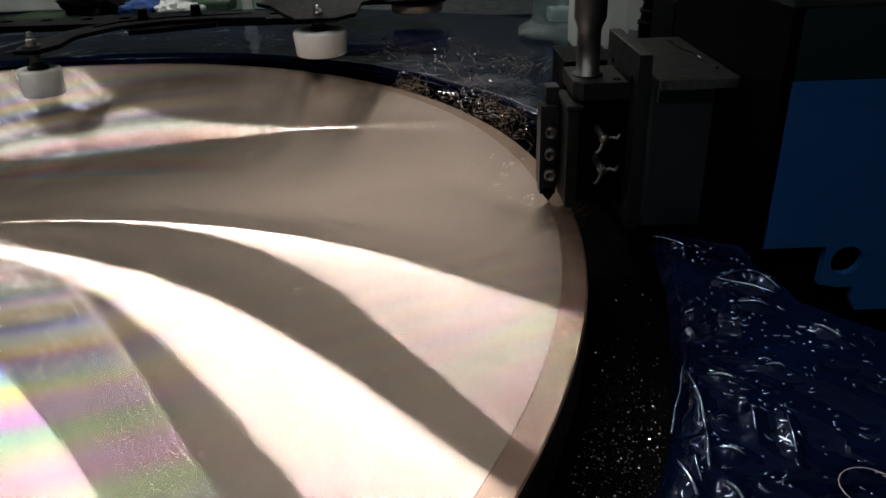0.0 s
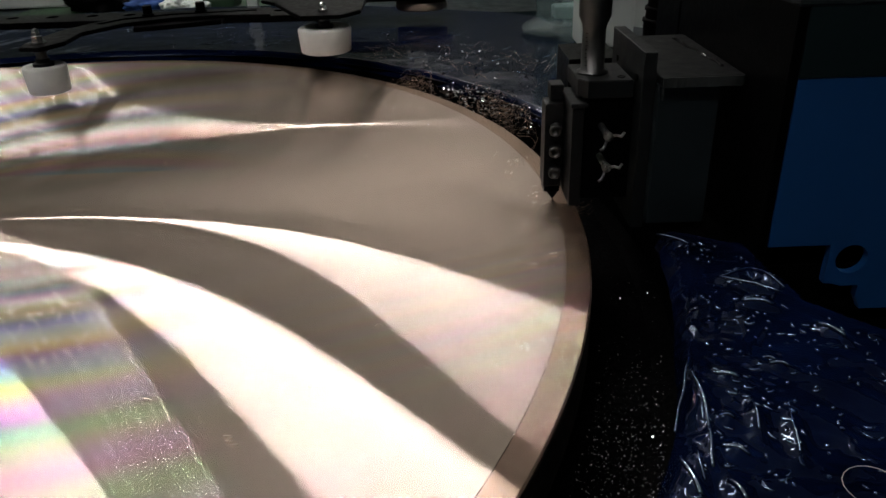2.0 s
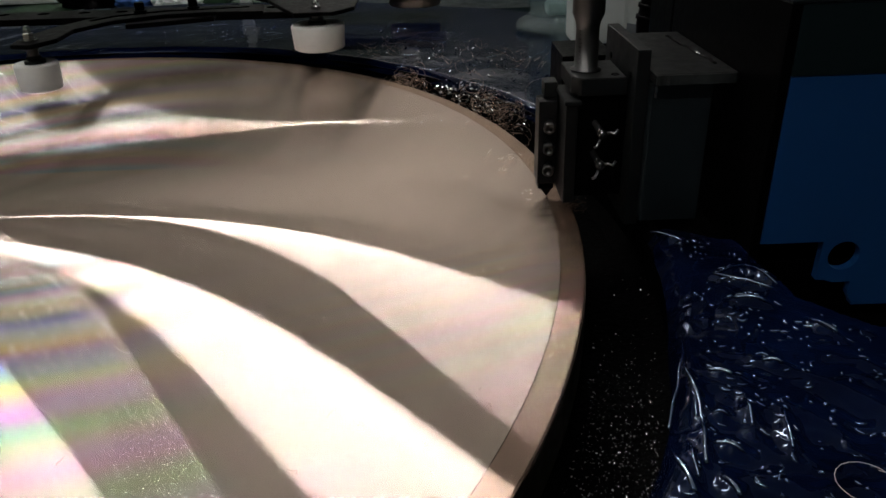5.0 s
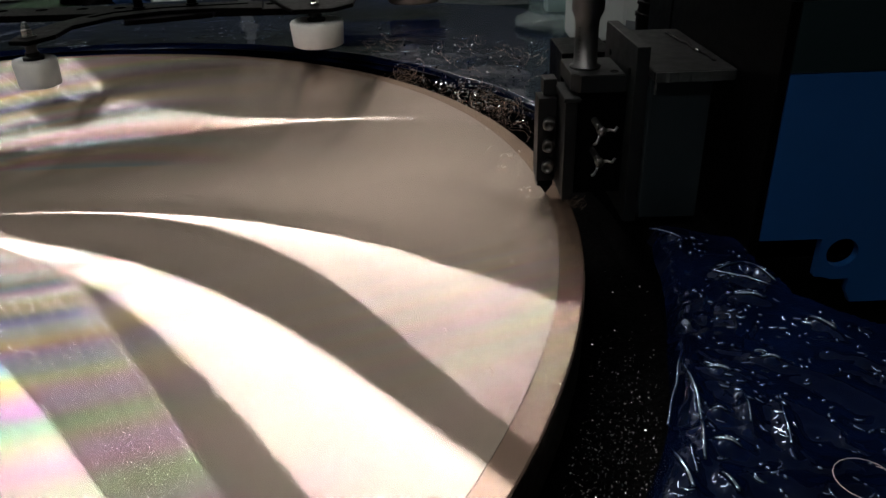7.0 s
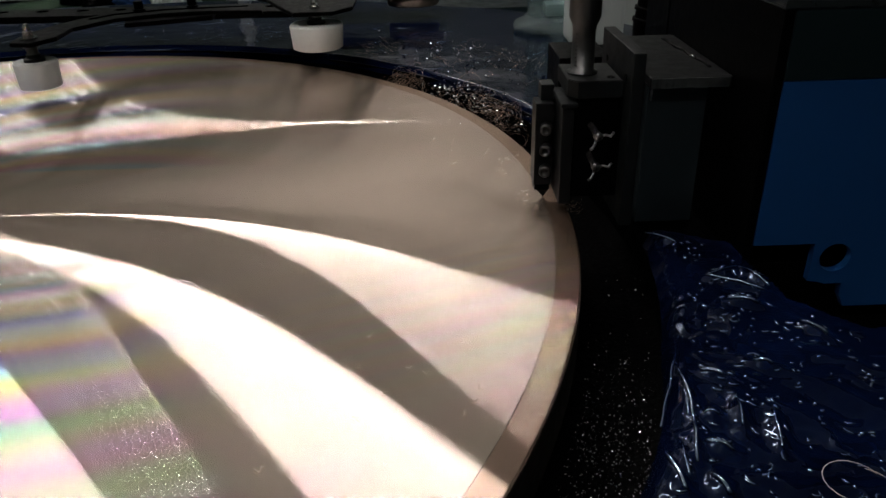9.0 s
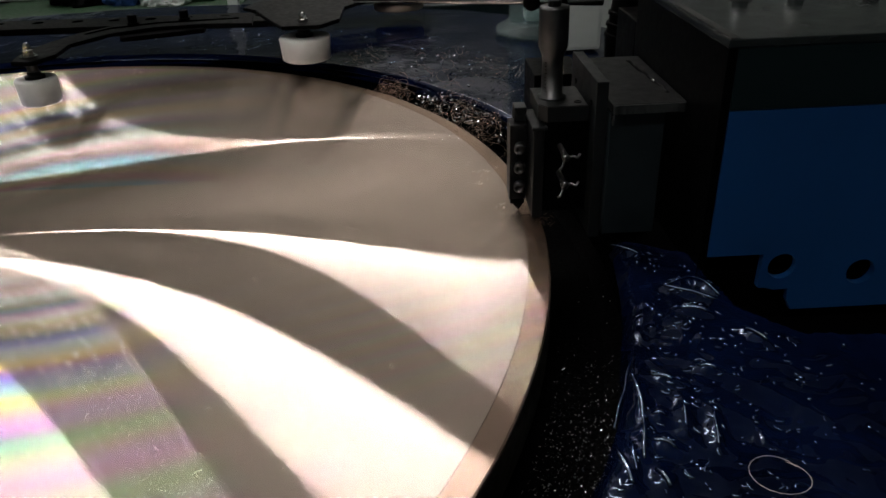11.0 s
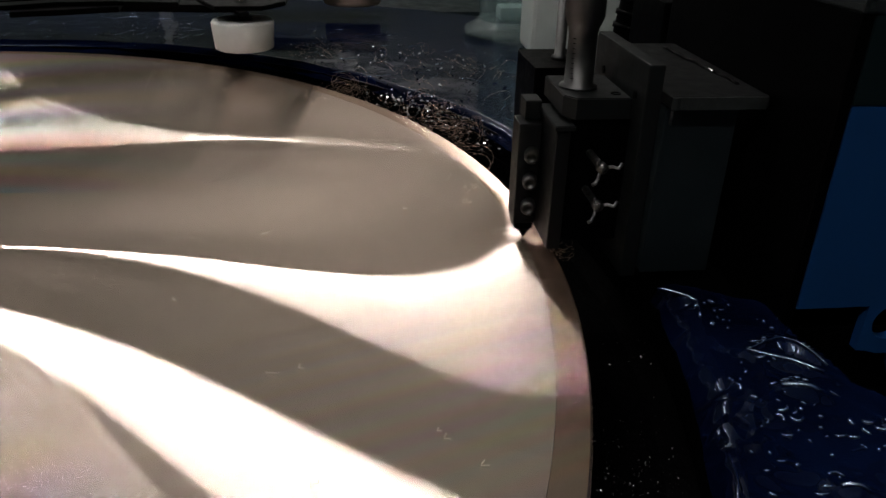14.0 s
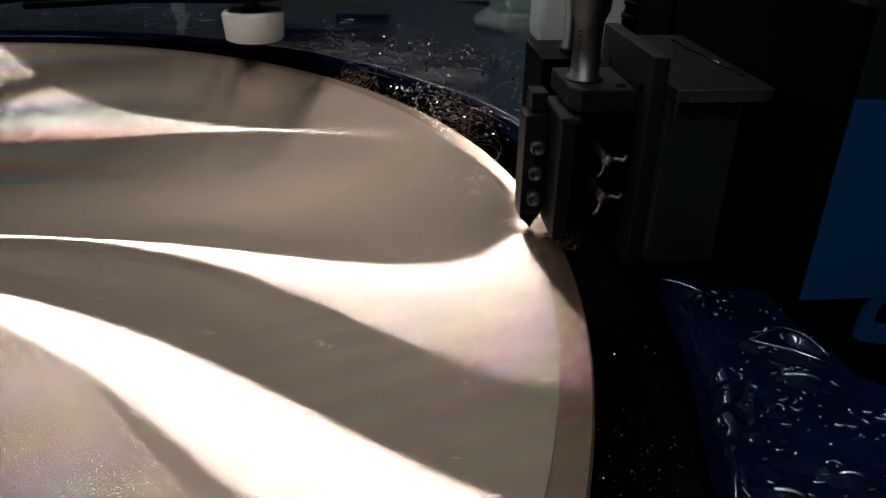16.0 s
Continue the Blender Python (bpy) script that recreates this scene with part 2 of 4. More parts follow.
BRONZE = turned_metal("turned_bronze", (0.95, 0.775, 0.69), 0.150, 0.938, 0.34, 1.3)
BAND = turned_metal("turned_bronze_rim", (0.69, 0.51, 0.41), 0.17, 0.92, 0.3, 4.1, (0.24, 0.16, 0.12))
# body below the face: much darker than the turned bronze
SIDE = surface("dark_bronze", (0.012, 0.009, 0.007), (0.035, 0.024, 0.017), (0.4, 0.6), 0.3)
BLACK = surface("black_oxide", (0.0005, 0.0005, 0.0006), (0.0014, 0.0014, 0.0016), (0.30, 0.46), 0.0, sheen=0.035)
TROUGH = surface("wet_black", (0.0003, 0.0003, 0.0004), (0.0009, 0.0009, 0.0011), (0.5, 0.75), 0.0, 60, 220, 0.5, 0.002, sheen=0.025)
GUN = surface("gunmetal", (0.0042, 0.0052, 0.0057), (0.0085, 0.0104, 0.0112), (0.38, 0.52), 0.1, 25, 700, 0.15, sheen=0.25)
DARK = surface("dark_steel", (0.004, 0.0045, 0.005), (0.008, 0.0088, 0.0095), (0.35, 0.5), 0.05, 25, 700, 0.15, sheen=0.15)
SLATE = surface("slate_paint", (0.005, 0.0085, 0.011), (0.012, 0.0185, 0.022), (0.45, 0.65), 0.0, 18, sheen=0.15)
STEEL = surface("satin_steel", (0.075, 0.077, 0.078), (0.14, 0.14, 0.14), (0.36, 0.5), 1.0, 40)
WORN = surface("worn_steel", (0.05, 0.05, 0.05), (0.30, 0.30, 0.30), (0.22, 0.5), 1.0, 300)
SCREW = surface("dark_screw_steel", (0.05, 0.05, 0.05), (0.13, 0.13, 0.13), (0.3, 0.5), 1.0, 120)
CHROME = surface("bright_steel", (0.55, 0.55, 0.55), (0.7, 0.7, 0.7), (0.1, 0.22), 1.0, 60)
NYLON = surface("white_nylon", (0.60, 0.61, 0.59), (0.74, 0.75, 0.73), (0.4, 0.55), 0.0, 30)
BLUE = surface("blue_paint", (0.006, 0.042, 0.145), (0.0085, 0.058, 0.195), (0.4, 0.6), 0.0, 5, sheen=0.15)
TEAL = surface("grey_green_paint", (0.0042, 0.0100, 0.0118), (0.0080, 0.0168, 0.0190), (0.35, 0.55), 0.0, 6, sheen=0.12)
SCUFF = surface("scuffed_grey_edge", (0.010, 0.0125, 0.013), (0.040, 0.046, 0.047), (0.4, 0.6), 0.2, 55, 500, 0.6, 0.0006, sheen=0.3)
TOPP = surface("glossy_dark_paint", (0.008, 0.010, 0.011), (0.014, 0.018, 0.019), (0.16, 0.3), 0.0, 12)
TAN = surface("tan_plastic", (0.30, 0.22, 0.17), (0.42, 0.32, 0.26), (0.5, 0.7), 0.0, 30)
GREEN = surface("green_mat", (0.006, 0.028, 0.009), (0.012, 0.050, 0.016), (0.5, 0.7), 0.0, 15)
PALE = surface("pale_plastic", (0.50, 0.55, 0.53), (0.62, 0.67, 0.64), (0.4, 0.6), 0.0, 12)
RAG = surface("blue_rag", (0.008, 0.035, 0.15), (0.02, 0.08, 0.30), (0.7, 0.9), 0.0, 40)
BAG = surface("white_bag", (0.55, 0.60, 0.60), (0.75, 0.80, 0.78), (0.2, 0.4), 0.0, 40)
WALL = surface("wall_paint", (0.68, 0.67, 0.63), (0.78, 0.77, 0.73), (0.6, 0.8), 0.0, 3)
DIM = surface("dim_wall_paint", (0.055, 0.075, 0.068), (0.085, 0.11, 0.10), (0.6, 0.8), 0.0, 3)
CEILING = surface("ceiling_paint", (0.62, 0.62, 0.60), (0.72, 0.72, 0.70), (0.7, 0.9), 0.0, 3)
FLOOR = surface("floor_paint", (0.10, 0.12, 0.11), (0.16, 0.18, 0.16), (0.3, 0.5), 0.0, 4)
COPPER = surface("copper_swarf", (0.22, 0.15, 0.11), (0.48, 0.35, 0.27), (0.2, 0.35), 1.0, 100)
SHAVING = surface("bright_shaving", (0.80, 0.66, 0.54), (0.95, 0.82, 0.70), (0.35, 0.5), 0.35, 100)
FILM = film_material()
CREASE = surface("film_crease", (0.002, 0.004, 0.022), (0.006, 0.012, 0.05), (0.06, 0.16), 0.0, 30, 400, 0.1, 0.0002)
CREASE.node_tree.nodes["Principled BSDF"].inputs["IOR"].default_value = 4.2
CREASE.node_tree.nodes["Principled BSDF"].inputs["Specular Tint"].default_value = (0.68, 0.86, 1.0, 1)
CLEAR = clear_plastic("clear_plastic")
LIGHT = glow("lamp_diffuser", (1.0, 0.950, 0.918), LAMP * 0.62)
CEILING_FILL = glow("ceiling_fill_glow", (1.0, 0.950, 0.918), LAMP * 0.20)
SOFT = glow("side_diffuser", (1.0, 0.950, 0.918), LAMP * 0.42)
FAINT = glow("far_diffuser", (1.0, 0.950, 0.918), LAMP * 1.0)
THIN = glow("module_diffuser", (1.0, 0.955, 0.91), LAMP * 1.35)
REAR = glow("rear_diffuser", (1.0, 0.950, 0.918), LAMP * 0.36)


# ---- helpers for meshes ----
def finish(name, bm, material, parent=None, smooth=False):
    me = bpy.data.meshes.new(name)
    bm.normal_update()
    if smooth:
        for f in bm.faces:
            f.smooth = True
    bm.to_mesh(me)
    bm.free()
    me.materials.append(material)
    ob = new(name, me)
    ob.parent = parent
    return ob


def part(name, bm, material, parent, label="", smooth=False):
    ob = finish(name, bm, material, parent, smooth)
    return tagged(ob, label) if label else ob


def thing(name, label, category, group="", kind="", at=(0, 0, 0)):
    ob = new(name)
    ob.location = at
    return tagged(ob, label, category, group, kind)


def box(x0, x1, y0, y1, z0, z1, bevel=0.0, bm=None):
    bm = bm or bmesh.new()
    made = bmesh.ops.create_cube(bm, size=1.0)["verts"]
    for v in made:
        v.co = Vector((x0 if v.co.x < 0 else x1, y0 if v.co.y < 0 else y1, z0 if v.co.z < 0 else z1))
    if bevel:
        edges = list({e for v in made for e in v.link_edges})
        bmesh.ops.bevel(bm, geom=edges, offset=bevel, segments=2, affect="EDGES", profile=0.6)
    return bm


def lathe(profile, at=(0, 0, 0), turn=None, n=48, bm=None, closed=False):
    """Turns a profile of (radius, height) about z, then places it."""
    bm = bm or bmesh.new()
    m = Matrix.Translation(at) @ (turn.to_4x4() if turn else Matrix())
    rings = []
    for r, z in profile:
        if r < 1e-6:
            rings.append([bm.verts.new(m @ Vector((0, 0, z)))])
        else:
            rings.append([bm.verts.new(m @ Vector((r * math.cos(2 * math.pi * i / n), r * math.sin(2 * math.pi * i / n), z))) for i in range(n)])
    pairs = list(zip(rings, rings[1:])) + ([(rings[-1], rings[0])] if closed else [])
    for a, b in pairs:
        for i in range(n):
            j = (i + 1) % n
            if len(a) == 1 and len(b) == 1:
                continue
            if len(a) == 1:
                bm.faces.new((a[0], b[j], b[i]))
            elif len(b) == 1:
                bm.faces.new((a[i], a[j], b[0]))
            else:
                bm.faces.new((a[i], a[j], b[j], b[i]))
    bmesh.ops.recalc_face_normals(bm, faces=bm.faces)
    return bm


def tube(points, radius, n=6, bm=None):
    """A round wire along a run of points."""
    bm = bm or bmesh.new()
    pts = [Vector(p) for p in points]
    rings = []
    side = None
    for i, p in enumerate(pts):
        d = (pts[min(i + 1, len(pts) - 1)] - pts[max(i - 1, 0)]).normalized()
        if side is None:
            side = d.orthogonal().normalized()
        side = (side - d * side.dot(d)).normalized()
        up = d.cross(side)
        rings.append([bm.verts.new(p + radius * (math.cos(2 * math.pi * k / n) * side + math.sin(2 * math.pi * k / n) * up)) for k in range(n)])
    for a, b in zip(rings, rings[1:]):
        for k in range(n):
            bm.faces.new((a[k], a[(k + 1) % n], b[(k + 1) % n], b[k]))
    bm.faces.new(rings[0][::-1])
    bm.faces.new(rings[-1])
    return bm


def slab(outline, z0, z1, bevel=0.0, bm=None):
    """An upright prism over an outline of (x, y)."""
    bm = bm or bmesh.new()
    low = [bm.verts.new((x, y, z0)) for x, y in outline]
    top = [bm.verts.new((x, y, z1)) for x, y in outline]
    faces = [bm.faces.new(low[::-1]), bm.faces.new(top)]
    for i in range(len(outline)):
        j = (i + 1) % len(outline)
        faces.append(bm.faces.new((low[i], low[j], top[j], top[i])))
    bmesh.ops.recalc_face_normals(bm, faces=faces)
    if bevel:
        bmesh.ops.bevel(bm, geom=[e for f in faces[:2] for e in f.edges], offset=bevel, segments=2, affect="EDGES")
    return bm


def cut(ob, tools):
    """Cuts holes with hidden tool meshes, at once and for good."""
    for bm in tools:
        me = bpy.data.meshes.new("cutter")
        bm.to_mesh(me)
        bm.free()
        c = new("cutter", me)
        mod = ob.modifiers.new("hole", "BOOLEAN")
        mod.object, mod.operation, mod.solver = c, "DIFFERENCE", "EXACT"
        bpy.context.view_layer.update()
        me2 = bpy.data.meshes.new_from_object(ob.evaluated_get(bpy.context.evaluated_depsgraph_get()))
        ob.modifiers.clear()
        ob.data = me2
        bpy.data.objects.remove(c)


# ---- the room ----
def room():
    x0, x1, y0, y1, z0 = -5.0, 3.2, -3.0, 4.95, -0.9
    tagged(finish("floor", box(x0, x1, y0, y1, z0 - 0.1, z0), FLOOR), "grey-green painted workshop floor", "floor", kind="structure")
    tagged(finish("ceiling", box(x0, x1, y0, y1, CEIL, CEIL + 0.1), CEILING), "white painted workshop ceiling", "ceiling", kind="structure")
    # north wall split at x = -1, unseen: its dark part dims the plate's reflection
    for name, b in (("wall_west", (x0 - 0.1, x0, y0, y1)), ("wall_east", (x1, x1 + 0.1, y0, y1)),
                    ("wall_south", (x0, x1, y0 - 0.1, y0)), ("wall_north", (-1.0, x1, y1, y1 + 0.1)), ("unseen_dark_northwest", (x0, -1.0, y1, y1 + 0.1))):
        pale = name == "wall_north"
        if pale:
            # added out of view: darkens the low reflections in plate and film
            tagged(finish("unseen_dark_panel", box(b[0], b[1], b[2] - 0.02, b[2], z0, 1.28), DIM), "unseen dark lower wall panel, added to darken reflections", "wall panel", kind="structure")
        tagged(finish(name, box(*b, z0, CEIL), WALL if pale else DIM), "pale painted workshop wall" if pale else "dark grey-green workshop wall, out of view", "wall", kind="structure")


def ceiling_lamp(ax, ay, bx, by, width, pieces, gap, bright=None):
    """A hung lamp from a to b: dark tray with one or more bright strips."""
    a, b = Vector((ax, ay, 0)), Vector((bx, by, 0))
    length = (b - a).length
    turn = math.degrees(math.atan2(by - ay, bx - ax))
    lamp = thing("ceiling_lamp", "long bright workshop lamp in a white tray under the ceiling", "ceiling lamp", "workshop lamps")
    lamp.matrix_world = Matrix.Translation(((ax + bx) / 2, (ay + by) / 2, 2.4)) @ pose(0, 0, 0, 0, 0, turn)
    part("tray", box(-length / 2 - 0.02, length / 2 + 0.02, -width / 2 - 0.015, width / 2 + 0.015, 0.012, 0.1, 0.005), PALE, lamp, "white metal tray")
    # added glow above the tray: brightens the ceiling that the plate mirrors
    part("ceiling_fill", box(-length / 2, length / 2, -width / 2, width / 2, 0.101, 0.104), CEILING_FILL, lamp, "added upward glow that brightens the ceiling")
    part("hanger", tube([(-length * 0.35, 0, 0.1042), (-length * 0.35, 0, CEIL - 2.4)], 0.004), PALE, lamp)
    part("hanger", tube([(length * 0.35, 0, 0.1042), (length * 0.35, 0, CEIL - 2.4)], 0.004), PALE, lamp)
    step = length / pieces
    for i in range(pieces):
        x = -length / 2 + i * step
        part("diffuser", box(x + step * gap / 2, x + step * (1 - gap / 2), -width / 2, width / 2, 0.0, 0.012), bright or LIGHT, lamp, "glowing white diffuser")


room()
ceiling_lamp(-0.37, 2.37, 0.60, 2.30, 0.10, 1, 0.0)
ceiling_lamp(-0.24, 4.08, 0.56, 4.28, 0.050, 8, 0.12, FAINT)
ceiling_lamp(-2.76, 3.66, -1.86, 3.90, 0.055, 11, 0.45, THIN)
ceiling_lamp(-0.86, 0.76, -0.42, 1.28, 0.15, 1, 0.0, SOFT)
ceiling_lamp(-2.40, -1.40, -1.25, -1.40, 0.12, 1, 0.0, REAR)
ceiling_lamp(-0.60, -1.40, 0.55, -1.40, 0.12, 1, 0.0, REAR)


# ---- the turning plate ----
def plate():
    ob = thing("lapping_plate", "round bronze lapping plate with a mirror-bright turned face", "machine plate")
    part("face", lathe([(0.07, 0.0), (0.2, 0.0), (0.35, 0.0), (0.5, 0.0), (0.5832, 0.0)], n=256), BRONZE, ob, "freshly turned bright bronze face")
    part("rim_band", lathe([(0.5834, -0.0002), (0.5860, -0.0003), (0.5985, -0.0005), (0.5997, -0.0012)], n=256), BAND, ob, "coarser copper-coloured rim band")
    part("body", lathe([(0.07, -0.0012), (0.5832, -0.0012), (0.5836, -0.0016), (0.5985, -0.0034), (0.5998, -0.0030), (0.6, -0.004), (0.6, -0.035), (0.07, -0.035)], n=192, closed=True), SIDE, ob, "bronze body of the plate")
    return ob


PLATE = plate()


def trough():
    ob = thing("splash_trough", "black wet drain trough round the turning plate", "machine trough")
    part("channel", lathe([(0.56, -0.042), (0.64, -0.048), (0.655, -0.045), (0.657, -0.03), (0.6588, -0.03), (0.6588, -0.07), (0.56, -0.07)], n=160, closed=True), TROUGH, ob)
    part("hub", lathe([(0.0, -0.036), (0.3, -0.036), (0.3, -0.08), (0.0, -0.08)], n=64), BLACK, ob, "black spindle hub")
    return ob


trough()


def deck():
    """The machine's body under the film."""
    n = 96
    inner, outer = 0.659, 1.08
    ob = thing("machine_base", "dark machine base with a flat deck round the plate", "machine")
    top = part("deck", lathe([(inner, -0.006), (outer, -0.006), (outer, -0.06), (inner, -0.06)], n=n, closed=True), BLACK, ob, "black steel deck")
    cut(top, [box(0.668, 1.2, -0.187, -0.0890, -0.05, 0.1)])
    part("skirt", lathe([(1.0, -0.06), (1.0, -0.9), (0.3, -0.9), (0.3, -0.08)], n=64), SLATE, ob, "slate grey machine skirt")


deck()


# lines along which the film is folded
FOLDS = (
    ((0.6668, -0.1225), (0.6908, -0.1133), (0.7020, -0.1412)),
    ((0.6668, -0.1225), (0.6998, -0.1464)),
    ((0.6696, -0.1507), (0.6871, -0.1584)),
    ((0.6266, -0.1903), (0.6104, -0.2334), (0.5961, -0.2653)),
    ((0.6194, -0.2155), (0.6163, -0.2548), (0.6071, -0.2872)),
    ((0.5966, -0.2763), (0.5977, -0.3033)),
    ((0.6055, -0.2695), (0.6014, -0.2935)),
    ((0.6448, -0.0582), (0.6631, -0.0731), (0.6562, -0.0918)),
    ((0.6313, -0.2186), (0.6423, -0.2254)),
    ((0.6215, -0.2511), (0.6289, -0.2540)),
    ((0.6162, -0.2701), (0.6282, -0.2780)),
    ((0.7021, -0.1776), (0.7110, -0.1944)),
    ((0.6418, -0.2397), (0.6364, -0.2638)),
    ((0.6608, -0.2133), (0.6701, -0.2187)),
    ((0.6125, -0.2908), (0.6168, -0.3043)),
    ((0.6569, -0.2491), (0.6487, -0.2791)),
)


def fold_height(x, y):
    top = 0.0
    for run in FOLDS:
        for (ax, ay), (bx, by) in zip(run, run[1:]):
            ux, uy = bx - ax, by - ay
            f = min(1.0, max(0.0, ((x - ax) * ux + (y - ay) * uy) / (ux * ux + uy * uy)))
            d = math.hypot(x - ax - f * ux, y - ay - f * uy)
            if d < 0.008:
                top = max(top, 0.0042 * (1 - d / 0.008) ** 1.5 * (0.35 + 0.65 * math.sin(math.pi * min(0.95, max(0.05, f)))))
    return top


def bare(x, y):
    """Where the film is cut away: under the column and the tool bracket."""
    if x < 0.62 or y > 0.14:
        return False
    edge = ((0.62, -0.030), (0.649, -0.042), (0.700, -0.073), (0.708, -0.150), (0.740, -0.182), (1.2, -0.205))
    for (ax, ay), (bx, by) in zip(edge, edge[1:]):
        if ax <= x <= bx:
            return y > ay + (by - ay) * (x - ax) / (bx - ax)
    return False


def film_height(x, y):
    near = radians(-37) < math.atan2(y, x) < radians(2)
    rough = 1.0 if near else 0.10
    z = (0.0022 if near else 0.0009) * (1.0 - 2.2 * abs(noise.noise((x * 9, y * 9, 9.0))))
    z += rough * 0.0022 * (1.0 - 2.2 * abs(noise.noise((x * 24, y * 24, 2.0))))
    z += rough * 0.0007 * (1.0 - 2.0 * abs(noise.noise((x * 70, y * 70, 7.0))))
    if near:
        z += fold_height(x, y)
    return max(z, -0.0045)


def film():
    """Blue protective film over the deck: a taut sheet at the back, crumpled and folded at the front."""
    bm = bmesh.new()
    angles = [radians(-36 + 0.13 * i) for i in range(277)] + [radians(0.5 * i) for i in range(1, 648)]
    radii = [0.650 + 0.0018 * k for k in range(110)] + [0.848 + 0.012 * k for k in range(1, 20)]
    grid = []
    for a in angles:
        row = []
        wave = 0.004 * noise.noise((math.cos(a) * 9, math.sin(a) * 9, 3.0))
        for k, r0 in enumerate(radii):
            r = r0 + wave + (0.007 if 12 < math.degrees(a) < 130 else 0.0)
            x, y = r * math.cos(a), r * math.sin(a)
            z = film_height(x, y)
            if k < 6:
                z -= 0.014 * (1 - k / 6) ** 2
            row.append(None if bare(x, y) else bm.verts.new((x, y, z)))
        grid.append(row)
    for i in range(len(angles)):
        a, b = grid[i], grid[(i + 1) % len(angles)]
        for k in range(len(radii) - 1):
            quad = (a[k], a[k + 1], b[k + 1], b[k])
            if None not in quad:
                bm.faces.new(quad)
    ob = thing("protective_film", "crumpled glossy dark blue plastic film covering the deck", "plastic film")
    part("sheet", bm, FILM, ob, "large crumpled blue sheet", True)
    for k, run in enumerate(FOLDS):
        pts = []
        for (ax, ay), (bx, by) in zip(run, run[1:]):
            for i in range(8):
                f = i / 8
                x, y = ax + f * (bx - ax), ay + f * (by - ay)
                x += 0.0012 * noise.noise((x * 60, y * 60, k))
                pts.append((x, y, film_height(x, y) + 0.0003 * noise.noise((x * 90, y * 90, 4.0))))
        part("crease", tube(pts, 0.0006 + 0.0003 * (k % 3), 8), CREASE, ob, "sharp shiny crease", True)
    rng = random.Random(31)
    fine = bmesh.new()
    for _ in range(420):
        a, r = radians(rng.uniform(-34, -6)), 0.664 + abs(rng.gauss(0, 0.07))
        x, y = r * math.cos(a), r * math.sin(a)
        if bare(x, y) or bare(x, y + 0.012):
            continue
        turn, length = rng.gauss(-0.5, 0.9), 0.0012 + 0.006 * rng.random() ** 2
        pts = [(x + length * g * math.cos(turn + g), y + length * g * math.sin(turn + g), film_height(x + length * g * math.cos(turn + g), y + length * g * math.sin(turn + g)) + 0.0003 - 0.0012 * abs(g)) for g in (-0.5, -0.25, 0.0, 0.25, 0.5)]
        tube(pts, rng.uniform(0.0004, 0.0009), 6, fine)
    for _ in range(130):
        a, r = radians(rng.uniform(20, 98)), rng.uniform(0.655, 0.90)
        x, y = r * math.cos(a), r * math.sin(a)
        turn, length = a + rng.gauss(0, 0.5) + (1.5 if rng.random() < 0.4 else 0), rng.uniform(0.006, 0.035)
        pts = [(x + length * g * math.cos(turn + 0.4 * g), y + length * g * math.sin(turn + 0.4 * g), film_height(x + length * g * math.cos(turn + 0.4 * g), y + length * g * math.sin(turn + 0.4 * g)) + 0.0002 - 0.0010 * abs(g)) for g in (-0.5, -0.3, -0.1, 0.1, 0.3, 0.5)]
        tube(pts, rng.uniform(0.0003, 0.0006), 6, fine)
    tagged(part("fine_creases", fine, CREASE, ob, "many short shiny creases", True), kind="stuff")


film()


# ---- tool post ----
def wing_screw(parent, y, z):
    s = part("wing_screw", lathe([(0.0, 0.0), (0.0022, 0.0), (0.0022, 0.023), (0.0031, 0.023), (0.0031, 0.027), (0.0, 0.028)], (0.611, y, z), Euler((radians(90), 0, 0)).to_matrix(), 20), WORN, parent, "worn steel wing screw", True)
    e = y - 0.025
    part("wing", tube([(0.613, e, z), (0.616, e - 0.002, z + 0.0015), (0.619, e - 0.004, z + 0.001), (0.621, e - 0.004, z + 0.004)], 0.0010, 8), WORN, s, smooth=True)
    part("wing", tube([(0.610, e, z - 0.002), (0.609, e - 0.002, z - 0.005), (0.607, e - 0.004, z - 0.0075), (0.605, e - 0.004, z - 0.0085)], 0.0010, 8), WORN, s, smooth=True)
    part("wing", tube([(0.610, e, z + 0.001), (0.608, e - 0.002, z + 0.003), (0.608, e - 0.003, z + 0.006)], 0.0008, 8), WORN, s, smooth=True)


def socket_screw(parent, x, y, z):
    s = part("cap_screw", lathe([(0.0, -0.004), (0.0045, -0.004), (0.0045, 0.007), (0.0038, 0.008), (0.0026, 0.008), (0.0024, 0.004), (0.0, 0.004)], (x, y, z), Euler((radians(90), 0, radians(-12))).to_matrix(), 20), SCREW, parent, "round dark steel cap screw", True)
    return s


